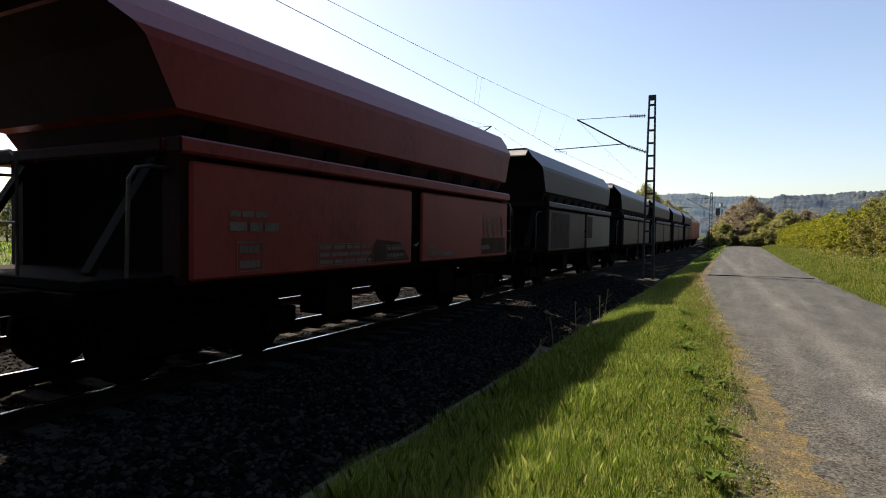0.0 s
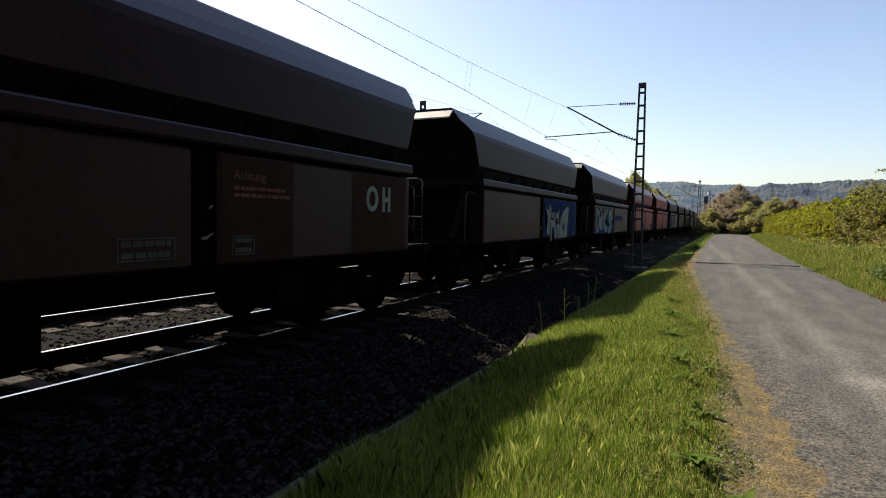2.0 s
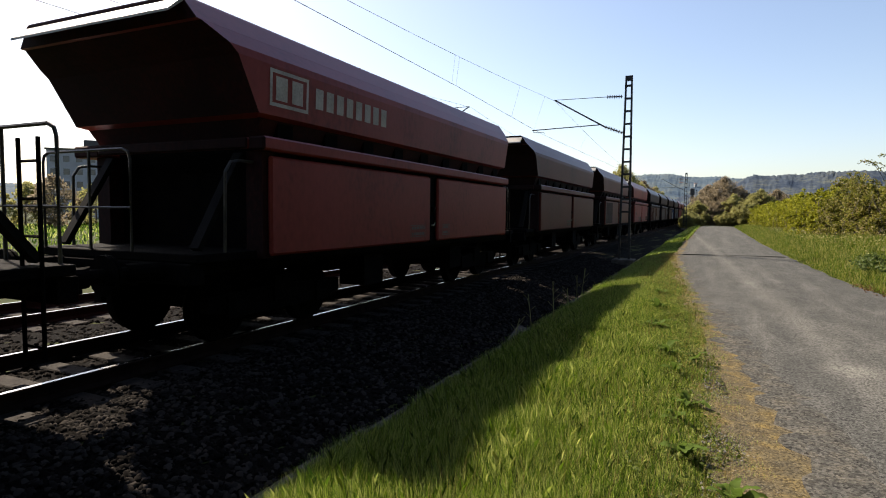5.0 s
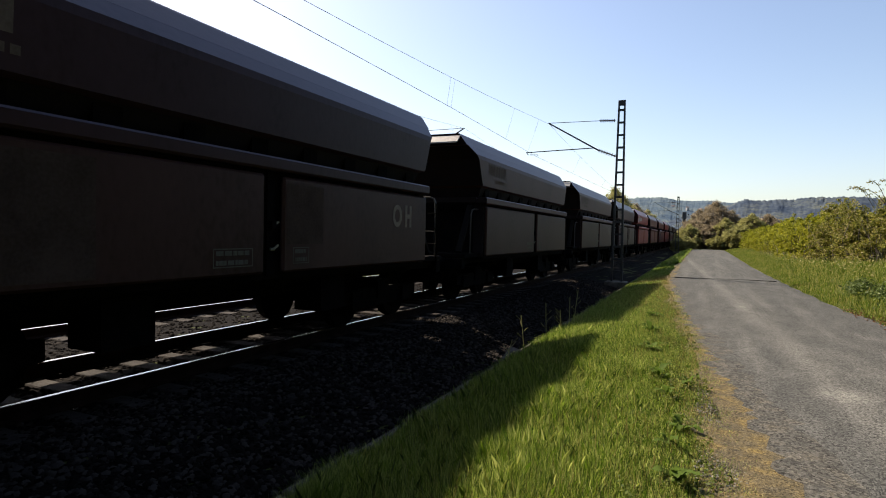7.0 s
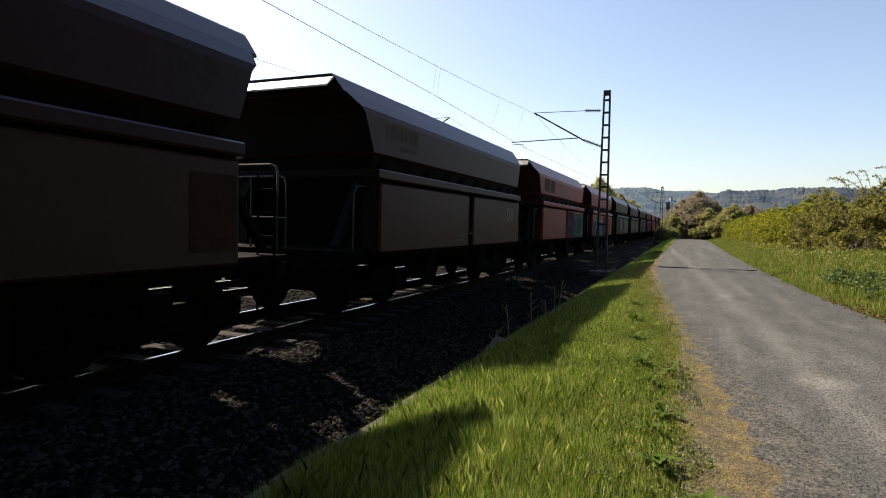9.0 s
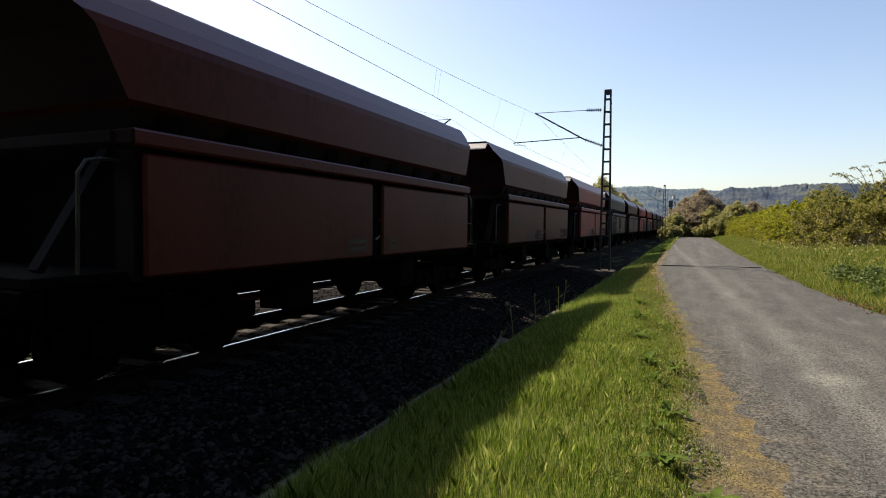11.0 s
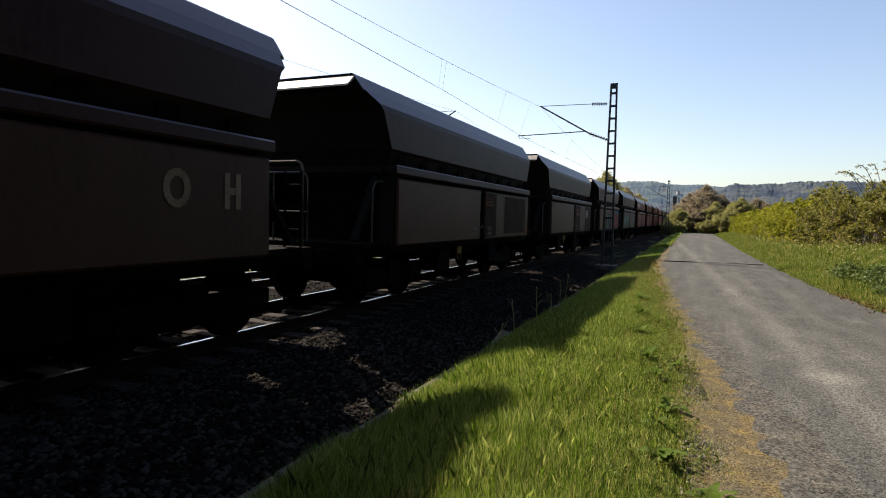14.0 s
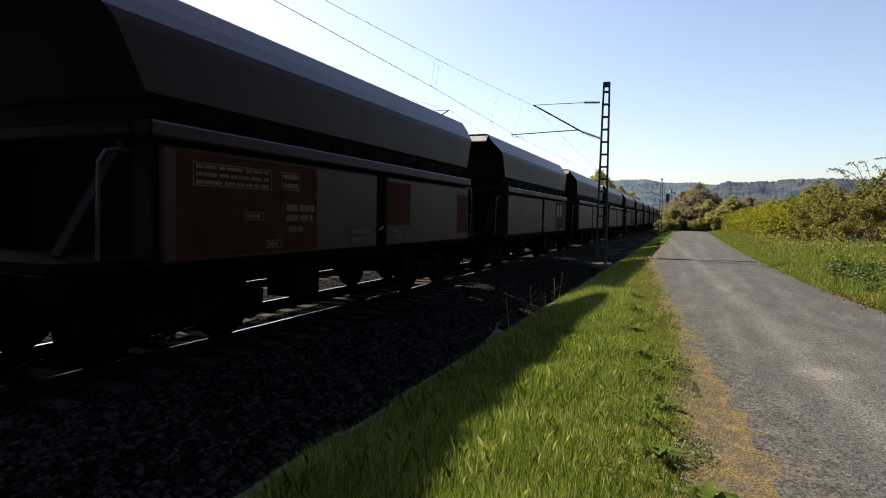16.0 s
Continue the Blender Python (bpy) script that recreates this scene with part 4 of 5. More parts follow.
        flat("graffiti_tag", [ribbon([(1.9, 2.1), (1.75, 1.7), (2.0, 1.3)], 0.06), ribbon([(2.8, 2.0), (3.2, 1.6), (3.0, 1.3)], 0.06), ribbon([(3.5, 2.0), (3.4, 1.7), (4.0, 1.6)], 0.06)], (0.22, 0.12, 0.10, 1), w, 0.010, "pale scrawled tag")
        flat("graffiti_ground", [rect(1.74, 3.3, 1.16, 2.3)], (0.28, 0.075, 0.042, 1), w, 0.002, "orange sprayed field")
    if k == 15:
        flat("dark_plate", [rect(0.28, 1.75, 1.18, 2.34)], DARK, w, 0.002, "dark painted field")
        word(w, "Achtung", 0.42, 1.98, 0.16, FADED)
        flat("small_writing", text_bars(r, 0.42, 1.25, 1.80, 0.05) + text_bars(r, 0.42, 1.35, 1.71, 0.05), FADED, w, 0.008, "two lines of tiny writing")
        graffiti(w, 1.85, 4.33, 1.18, 2.34, GREEN, (0.2, 0.06, 0.035, 1), GREEN, 3, 77, PALE)
        flat("graffiti_linework", [ribbon([(2.2 + i * 0.47 + 0.24 * math.cos(q * 0.45 + i), 1.72 + 0.44 * math.sin(q * 0.45 + i)) for q in range(-3, 7)], 0.055) for i in range(5)], PALE, w, 0.016, "pale looping strokes")
        flat("faded_patch", [rect(-4.2, -3.3, 3.02, 3.5), rect(-3.1, -2.3, 3.0, 3.5)], (0.12, 0.07, 0.05, 1), w, 0.004, "pale rubbed patch", 1.5314, 0.0357)
    if k == 22:
        graffiti(w, -4.4, -0.3, 1.2, 2.2, None, (0.30, 0.34, 0.32, 1), MINT, 5, 11)
        flat("graffiti_tag", [ribbon([(0.6 + i * 0.55, 2.0), (0.7 + i * 0.55, 1.6), (0.95 + i * 0.55, 1.9), (0.9 + i * 0.55, 1.3)], 0.06) for i in range(7)], PALE, w, 0.008, "pale scrawled tag")
    if k == 23:
        flat("data_table", table(r, -4.3, 1.95, 1.1, 0.3, 3) + table(r, -2.9, 1.98, 0.35, 0.24, 2) + text_bars(r, -3.0, -2.5, 1.62, 0.10, 2) + text_bars(r, -3.0, -2.55, 1.78, 0.07, 2) + table(r, -3.6, 1.22, 0.7, 0.12, 1), FADED, w, 0.006, "framed white data tables and number rows")
        flat("warning_mark", [[(-4.15, 1.24), (-3.85, 1.24), (-4.0, 1.5)]], (0.28, 0.17, 0.02, 1), w, 0.006, "yellow warning triangle")
        graffiti(w, -2.35, -0.25, 1.18, 2.16, (0.05, 0.06, 0.12, 1), INK, GREEN, 3, 31, PALE)
        flat("graffiti_lettering", [[(-2.34, 1.2), (-1.98, 1.22), (-1.9, 1.6), (-2.0, 2.0), (-2.3, 2.08)]], ORANGE, w, 0.015, "orange sprayed block")
        bend = [(-1.8, 1.82), (-1.62, 2.04), (-1.38, 1.98), (-1.36, 1.76), (-1.62, 1.55), (-1.74, 1.32), (-1.3, 1.3), (-1.05, 1.36)]
        flat("graffiti_outline", [ribbon(bend, 0.37)], INK, w, 0.0135, "black sprayed outline")
        flat("graffiti_lettering", [ribbon(bend, 0.25)], MINT, w, 0.0165, "fat mint green sprayed letter")
        flat("graffiti_cloud", [[(-0.62, 1.72), (-0.42, 1.66), (-0.24, 1.74), (-0.2, 1.95), (-0.34, 2.1), (-0.56, 2.06), (-0.66, 1.9)]], (0.10, 0.10, 0.17, 1), w, 0.0125, "pale violet sprayed cloud")
        flat("graffiti_linework", [ribbon([(-0.95, 1.25), (-0.6, 1.6), (-0.38, 1.98)], 0.07), [(-0.5, 1.85), (-0.33, 2.08), (-0.28, 1.8)]], (0.22, 0.28, 0.14, 1), w, 0.018, "pale green arrow")
        word(w, "Achtung", 0.45, 2.05, 0.17, (0.26, 0.25, 0.24, 1))
        flat("small_writing", text_bars(r, 0.45, 1.35, 1.90, 0.045, 9) + text_bars(r, 0.45, 1.5, 1.81, 0.045, 9), FADED, w, 0.008, "two lines of tiny writing")
        flat("graffiti_ground", [rect(1.85, 4.36, 1.16, 2.36)], (0.02, 0.11, 0.14, 1), w, 0.002, "teal sprayed field")
        flat("graffiti_cloud", [[(1.9, 1.2), (4.3, 1.2), (4.2, 1.6), (3.6, 1.75), (2.8, 1.6), (2.0, 1.7)]], (0.10, 0.075, 0.085, 1), w, 0.0035, "greyish violet sprayed cloud")
        pens = [[(2.08, 1.28), (2.16, 1.9), (2.26, 2.14), (2.5, 2.14), (2.52, 1.28)], [(2.14, 1.66), (2.5, 1.66)],
                [(2.86, 1.28), (2.84, 2.12)], [(2.84, 2.1), (3.16, 2.06), (3.2, 1.84), (2.9, 1.7)], [(2.98, 1.7), (3.28, 1.28)],
                [(3.98, 2.1), (3.62, 2.1), (3.58, 1.84), (3.92, 1.68), (3.9, 1.42), (3.5, 1.36)]]
        halo = [ribbon([a, b], 0.34) for pen in pens for a, b in zip(pen, pen[1:])]
        flat("graffiti_outline", halo, (0.30, 0.20, 0.17, 1), w, 0.005, "pale pink sprayed outlines")
        flat("graffiti_lettering", [ribbon([(a[0] - (b[0] - a[0]) * 0.06, a[1] - (b[1] - a[1]) * 0.06), b], 0.23) for pen in pens for a, b in zip(pen, pen[1:])], SCARLET, w, 0.0075, "fat red sprayed letters ARS")
        flat("graffiti_highlight", [ribbon([(p[0][0] - 0.06, p[0][1]), (p[1][0] - 0.06, p[1][1])], 0.03) for p in pens], ORANGE, w, 0.010, "orange highlights in the letters")
    if k == 28:
        flat("primer_patch", [rect(2.3, 4.33, 1.2, 2.35)], (0.075, 0.024, 0.016, 1), w, 0.002, "rust-brown repainted patch")
    if k == 25:
        flat("primer_patch", [rect(0.3, 1.15, 1.2, 2.34), rect(1.9, 4.1, 1.25, 2.3)], (0.045, 0.028, 0.022, 1), w, 0.002, "paler rubbed patch")
        word(w, "Achtung", 0.28, 2.17, 0.13, (0.17, 0.07, 0.028, 1))
        flat("small_writing", text_bars(r, 0.28, 0.84, 2.08, 0.045) + text_bars(r, 0.28, 0.95, 2.0, 0.045), (0.17, 0.07, 0.028, 1), w, 0.008, "two lines of tiny writing")
        flat("rust_stain", [rect(3.95, 4.42, 1.2, 1.27), rect(4.0, 4.45, 1.29, 1.34), [(4.0, 1.36), (4.25, 1.36), (4.15, 1.43)]], (0.15, 0.05, 0.02, 1), w, 0.004, "orange rust stain")
    if k in (24, 25):
        bm = bmesh.new()
        box(bm, 1.32, 1.36, -0.97, -0.70, 0.80, 0.98, 0.01)
        for y in (-0.93, -0.74):
            tube(bm, [(1.34, y, 0.80), (1.34, y + 0.03, 0.66)], 0.018, 6)
        part("brake_plate", bm, M_YELLOW, w, "yellow brake changeover plate")
    if k == 26:
        mark_oh(w, 3.18, 1.93, 0.42, (0.26, 0.19, 0.15, 1), gap=0.36)
    if k in (-1, 7, 10, 13):
        flat("primer_patch", [rect(-4.4, -2.3, 1.2, 2.3), rect(0.3, 1.1, 1.5, 2.3)], (0.07, 0.05, 0.042, 1), w, 0.002, "paler rubbed patch")


def build_train():
    first, P = build_wagon()
    painted = ("hopper", "recess", "ledge_beam", "flap", "corner_post")
    for k in sorted(LOOKS):
        w = copy_thing(first, pose(TRACK, 0, RAIL))
        body, near, far = LOOKS[k]
        extra = " with graffiti flaps" if k in (0, 2, 3, 14, 15, 22, 23) else ""
        tagged(w, f"{NAMES[body]} coal hopper wagon{extra} on the rails", "wagon", "wagons of the coal train")
        for o in w.children:
            name = o.name.split(".")[0]
            if name in painted:
                o.color = body
            if name == "flap":
                o.color = near if o.data.vertices[0].co.y < 0 else far
        decorate(k, w)
        wagon_list[k] = w
    for o in [first, *first.children_recursive]:
        bpy.data.objects.remove(o)


build_train()


def build_locomotive():
    """The electric locomotive that draws the train, seen far off at the start."""
    g = thing("electric_locomotive", "faded red electric locomotive at the head of the train", "locomotive")
    bm = bmesh.new()
    prof = [(-1.48, 1.15), (1.48, 1.15), (1.48, 3.3), (1.2, 3.75), (-1.2, 3.75), (-1.48, 3.3)]
    loft(bm, [[(u * 0.9, -8.9, 1.15 + (z - 1.15) * 0.72) for u, z in prof], [(u * 0.98, -8.2, 1.15 + (z - 1.15) * 0.97) for u, z in prof], [(u, -7.6, z) for u, z in prof], [(u, 7.6, z) for u, z in prof], [(u * 0.98, 8.2, 1.15 + (z - 1.15) * 0.97) for u, z in prof], [(u * 0.9, 8.9, 1.15 + (z - 1.15) * 0.72) for u, z in prof]])
    body = part("body", bm, M_PAINT, g)
    body.color = (0.30, 0.09, 0.06, 1)
    for s in (-1, 1):
        bm = bmesh.new()
        loft(bm, [[(-1.1, s * 8.84, 2.55), (1.1, s * 8.84, 2.55), (1.1, s * 8.98, 2.55), (-1.1, s * 8.98, 2.55)], [(-1.05, s * 8.3, 3.3), (1.05, s * 8.3, 3.3), (1.05, s * 8.42, 3.3), (-1.05, s * 8.42, 3.3)]])
        part("windscreen", bm, M_GLASS, g)
        bm = bmesh.new()
        box(bm, -1.1, 1.1, s * 5.2 - 1.7, s * 5.2 + 1.7, 0.35, 0.95, 0.03)
        bogie = part("bogie", bm, M_STEEL, g)
        for a in (-1.3, 1.3):
            bm = bmesh.new()
            for u in (-0.75, 0.75):
                disc(bm, (u, s * 5.2 + a, 0.625), (1, 0, 0), 0.62, 0.13, 28)
            part("wheelset", bm, M_STEEL, bogie)
        for u in (-0.875, 0.875):
            bm = bmesh.new()
            tube(bm, [(u, s * 8.8, 1.05), (u, s * 9.4, 1.05)], 0.1, 10)
            disc(bm, (u, s * 9.42, 1.05), (0, 1, 0), 0.24, 0.03, 16)
            part("buffer", bm, M_STEEL, g)
    bm = bmesh.new()
    box(bm, -1.2, 1.2, -8.2, 8.2, 0.9, 1.14, 0.02)
    part("underframe", bm, M_STEEL, g)
    bm = bmesh.new()
    for u in (-0.5, 0.5):
        tube(bm, [(u, -6.2, 3.75), (u, -5.0, 4.5), (u * 1.1, -6.0, 5.24)], 0.03, 6)
    tube(bm, [(-0.9, -6.0, 5.2), (-0.6, -6.0, 5.25), (0.6, -6.0, 5.25), (0.9, -6.0, 5.2)], 0.03, 6)
    part("pantograph", bm, M_MAST, g)
    wagon_list["front"] = g


build_locomotive()


# ---- overhead line ----
def lattice_mast(x, y, h=7.55, group="masts of the overhead line"):
    g = thing("catenary_mast", "grey lattice steel mast of the overhead line", "mast", group, pose(x, y, RAIL - 0.35))
    H = h + 0.35
    for s in (-1, 1):
        bm = bmesh.new()
        loft(bm, [[(s * (0.21) - 0.045, -0.06, 0), (s * 0.21 + 0.045, -0.06, 0), (s * 0.21 + 0.045, 0.06, 0), (s * 0.21 - 0.045, 0.06, 0)],
                  [(s * 0.115 - 0.035, -0.05, H), (s * 0.115 + 0.035, -0.05, H), (s * 0.115 + 0.035, 0.05, H), (s * 0.115 - 0.035, 0.05, H)]])
        part("channel", bm, M_MAST, g)
    for i in range(14):
        z = 0.55 + i * (H - 0.7) / 13.5
        w = 0.21 - 0.095 * z / H
        bm = bmesh.new()
        box(bm, -w, w, -0.045, 0.045, z - 0.04, z + 0.04)
        part("batten", bm, M_MAST, g)
    bm = bmesh.new()
    box(bm, -0.15, 0.15, -0.06, 0.06, H - 0.22, H, 0.01)
    part("cap", bm, M_MAST, g)
    bm = bmesh.new()
    box(bm, -0.45, 0.45, -0.45, 0.45, -0.5, 0.12, 0.03)
    part("footing", bm, M_CONC, g, "concrete footing")
    return g


def insulator(bm, a, b):
    a, b = Vector(a), Vector(b)
    tube(bm, [a, b], 0.025, 6)
    n = 7
    for i in range(n):
        disc(bm, a + (b - a) * (i + 0.5) / n, b - a, 0.075, 0.025, 10)


def cantilever(mx, y, tc, side):
    """Bracket from a mast at mx over the track centre tc; side +1: the mast stands to the right."""
    g = thing("cantilever", "dark tubular bracket with ribbed insulators on the mast", "bracket", "brackets of the overhead line")
    r = mx - side * 0.17
    msg = (tc + 0.06 * side, y, 6.65)
    bm = bmesh.new()
    tube(bm, [(r - side * 0.75, y, 5.34), msg], 0.032, 8)
    part("stay_tube", bm, M_MAST, g)
    bm = bmesh.new()
    tube(bm, [(r - side * 0.72, y, 6.63), msg], 0.014, 6)
    part("top_stay", bm, M_MAST, g)
    bm = bmesh.new()
    tube(bm, [(r - side * 0.95, y, 5.46), (tc - side * 0.95, y, 5.36)], 0.022, 8)
    part("registration_arm", bm, M_MAST, g)
    bm = bmesh.new()
    tube(bm, [(tc - side * 0.9, y, 5.36), (tc - side * 0.88, y, 5.26), (tc - side * 0.4, y, 5.24), (tc - side * 0.38, y, 5.17)], 0.014, 6)
    part("steady_arm", bm, M_MAST, g)
    bm = bmesh.new()
    insulator(bm, (r - side * 0.02, y, 5.06), (r - side * 0.78, y, 5.36))
    part("insulator", bm, M_INSUL, g, "brown ribbed insulator")
    bm = bmesh.new()
    insulator(bm, (r - side * 0.08, y, 6.60), (r - side * 0.74, y, 6.63))
    part("insulator", bm, M_INSUL, g, "brown ribbed insulator")
    return g


def overhead_line(tc, side):
    spans = [(-40.0, 25.8), (25.8, 88.0), (88.0, 150.0), (150.0, 212.0), (212.0, 274.0)]

    def stagger(i, s):
        if i == 0:
            return float(np.interp(s, [0, 0.73, 0.836, 1.0], [0.35, 0.05, -0.07, -0.47]))
        return -0.47 + 0.85 * s if i % 2 else 0.38 - 0.85 * s
    contact = thing("contact_wire", "thin contact wire above the track", "wire", "overhead wires")
    bm = bmesh.new()
    pts = []
    for i, (a, b) in enumerate(spans):
        for s in (0, 0.25, 0.5, 0.73, 0.836, 0.92):
            pts.append((tc + side * stagger(i, s), a + (b - a) * s, 5.17))
    tube(bm, pts, 0.0065, 5)
    part("wire", bm, M_WIRE, contact)
    messenger = thing("catenary_wire", "sagging catenary wire with droppers to the contact wire", "wire", "overhead wires")

    def z_at(y):
        for a, b in spans:
            if a <= y <= b:
                s = (y - a) / (b - a)
                return 6.65 - 1.30 * 4 * s * (1 - s)
        return 6.65
    bm = bmesh.new()
    tube(bm, [(tc + 0.05 * side, -40 + i * 2.0, z_at(-40 + i * 2.0)) for i in range(157)], 0.005, 5)
    part("wire", bm, M_WIRE, messenger)
    for i, (a, b) in enumerate(spans[:3]):
        for s in (0.12, 0.27, 0.42, 0.58, 0.8325, 0.8370, 0.9225, 0.975):
            y = a + (b - a) * s
            bm = bmesh.new()
            tube(bm, [(tc + 0.05 * side, y, z_at(y)), (tc + side * stagger(i, s), y + 0.05, 5.17)], 0.003, 4)
            part("dropper", bm, M_WIRE, messenger)


for my in (25.8, 88.0, 150.0):
    lattice_mast(-3.36, my)
    cantilever(-3.36, my, TRACK, 1)
    lattice_mast(TRACK2 - 3.25, my)
    cantilever(TRACK2 - 3.25, my, TRACK2, -1)
overhead_line(TRACK, 1)
overhead_line(TRACK2, -1)


def signal_post():
    g = thing("railway_signal", "black colour-light railway signal on a post", "signal", m=pose(-3.2, 112, -0.1))
    bm = bmesh.new()
    tube(bm, [(0, 0, 0), (0, 0, 6.3)], 0.09, 10)
    part("post", bm, M_SIGNAL, g)
    bm = bmesh.new()
    box(bm, -0.30, 0.30, -0.2, 0.2, 3.9, 5.1, 0.06)
    box(bm, -0.36, 0.36, -0.2, 0.2, 5.15, 6.4, 0.06)
    part("screen", bm, M_SIGNAL, g)
    bm = bmesh.new()
    box(bm, -0.6, 0.6, -0.3, 0.5, 3.3, 3.4, 0.01)
    for u in (-0.58, 0.58):
        tube(bm, [(u, 0.45, 3.4), (u, 0.45, 4.4)], 0.03, 6)
    part("platform", bm, M_SIGNAL, g)


signal_post()

# ---- concrete gutter edge between ballast and verge ----
def gutter_edge():
    bm = bmesh.new()
    box(bm, -0.09, 0.09, -0.492, 0.492, -0.22, 0.0, 0.018)
    first = tagged(part("gutter_kerb", bm, M_CONC, None), "mossy concrete gutter kerb half hidden by grass", "kerb", "kerbs along the gutter")
    first.matrix_basis = pose(-2.81, -8.0, -0.43)
    for i in range(-8, 60):
        copy_thing(first, pose(-2.81 + 0.015 * math.sin(i * 1.9), 1.0 + i, -0.43 + 0.012 * math.sin(i * 2.7), 0, 3 * math.sin(i), 0.6 * math.sin(i * 1.1)))


gutter_edge()
bm = bmesh.new()
box(bm, -0.16, 0.16, -0.45, 0.45, -0.12, 0.0, 0.03)
slab = tagged(part("concrete_slab", bm, M_CONC, None), "tilted grey concrete slab at the gutter's edge", "slab")
slab.matrix_basis = pose(-2.58, 8.5, -0.27, 4, 14, 8)


# ---- planting ----
rng = np.random.default_rng(7)


def leaf_mesh(name, centres, size, mat, flat=0.0):
    """A small folded leaf at each centre, turned at random."""
    n = len(centres)
    a = rng.normal(size=(n, 3))
    a[:, 2] *= 1 - flat
    a /= np.linalg.norm(a, axis=1, keepdims=True) + 1e-9
    b = np.cross(a, rng.normal(size=(n, 3)))
    b /= np.linalg.norm(b, axis=1, keepdims=True) + 1e-9
    s = (size * rng.uniform(0.6, 1.4, n))[:, None]
    p0, p2 = centres - a * s * 0.5, centres + a * s * 0.5
    p1, p3 = centres + b * s * 0.3, centres - b * s * 0.3
    v = np.stack([p0, p1, p2, p3], 1).reshape(-1, 3)
    return mesh_fast(name, v, (np.arange(4 * n), np.full(n, 4)), mat)


def clumps(blobs, per, shell=0.55):
    """Leaf places in many small uneven clumps: blobs are (centre, radius)."""
    out = []
    for c, r in blobs:
        d = rng.normal(size=(per, 3))
        d /= np.linalg.norm(d, axis=1, keepdims=True)
        out.append(np.asarray(c) + d * r * rng.uniform(shell, 1.0, (per, 1)) * np.array([1, 1, 0.85]))
    return np.concatenate(out)


def tree(x, y, h, spread, mat, label, base=0.25, count=46, per=130, leaf=0.32, twiggy=False, z0=None):
    z0 = float(ground_height(np.array(x), np.array(y))) - 0.05 if z0 is None else z0
    g = thing("tree" if h > 3.5 else "bush", label, "tree" if h > 3.5 else "bush", m=pose(x, y, z0))
    bm = bmesh.new()
    lean = rng.normal(size=2) * 0.03 * h
    r0 = max(0.05, h * 0.022)
    trunk_pts = [(lean[0] * s * s, lean[1] * s * s, h * 0.85 * s) for s in (0, 0.2, 0.4, 0.6, 0.8, 1.0)]
    rings = []
    for i, p in enumerate(trunk_pts):
        r = r0 * (1 - 0.85 * i / 5)
        rings.append([(p[0] + r * math.cos(q * math.pi / 4), p[1] + r * math.sin(q * math.pi / 4), p[2]) for q in range(8)])
    loft(bm, rings)
    part("trunk", bm, M_BARK, g)
    bm = bmesh.new()
    blobs = []
    for i in range(count):
        s = base + (1 - base) * ((i + 0.5) / count) ** 0.9
        ang = rng.uniform(0, 2 * math.pi)
        env = math.sin(min(1.0, (s - base) / (1 - base) * 0.88 + 0.16) * math.pi) ** 0.7
        rad = spread * env * math.sqrt(rng.uniform(0.15, 1.0))
        c = (lean[0] + rad * math.cos(ang), lean[1] + rad * math.sin(ang), h * s)
        blobs.append((c, spread * (rng.uniform(0.10, 0.24) if twiggy else rng.uniform(0.16, 0.34))))
        st = max(0.08, s - 0.25)
        tube(bm, [(lean[0] * st * st, lean[1] * st * st, h * st * 0.85), tuple(0.55 * np.array(c) + 0.45 * np.array((0, 0, h * st))), c], r0 * 0.18, 4)
    part("branch_work", bm, M_BARK, g)
    crown = new("crown", leaf_mesh("crown", clumps(blobs, per, 0.2 if twiggy else 0.45), leaf, mat))
    crown.parent = g
    return g


# thicket where the path ends
for x, y, h, w, m, lab in ((1.7, 99, 7.2, 4.0, M_BROWNLEAF, "tall brownish tree just coming into leaf behind the path"),
                           (-0.9, 101, 6.0, 3.2, M_BROWNLEAF, "brown twiggy tree where the path bends away"),
                           (3.9, 100, 5.6, 3.0, M_BROWNLEAF, "brown twiggy tree behind the path's end"),
                           (-1.9, 94, 3.6, 2.3, M_TREE, "yellow-green bush beside the end of the path"),
                           (0.7, 93.5, 3.4, 1.8, M_BROWNLEAF, "dark twiggy bush at the end of the path"),
                           (2.9, 94, 4.4, 2.2, M_TREE, "olive bush at the end of the path"),
                           (4.6, 91.5, 3.2, 2.4, M_TREE, "olive bush at the end of the path"),
                           (1.7, 92.5, 2.0, 1.7, M_TREE, "low olive bush closing the end of the path"),
                           (-2.6, 90, 2.3, 1.8, M_TREE, "low yellow-green bush beside the end of the path"),
                           (6.4, 95, 4.6, 2.8, M_TREE, "olive green bush near the end of the path"),
                           (8.6, 97, 4.4, 3.0, M_BROWNLEAF, "brownish bush behind the hedge"),
                           (-12.5, 95, 9.5, 4.2, M_TREE, "light green tree beyond the railway line"),
                           (-13.5, 108, 9.0, 4.0, M_TREE, "light green tree beyond the railway line"),
                           (-13.0, 124, 8.5, 4.0, M_BROWNLEAF, "pale brown tree beyond the railway line"),
                           (-11.8, 142, 8.0, 4.0, M_TREE, "light green tree beyond the railway line"),
                           (-1.6, 118, 5.5, 2.6, M_TREE, "green bush between signal and path"),
                           (-0.5, 130, 5.5, 3.0, M_TREE, "green tree behind the path's bend")):
    tree(x, y, h, w, m, lab, base=0.05, count=190, per=110, leaf=0.17, twiggy=True)


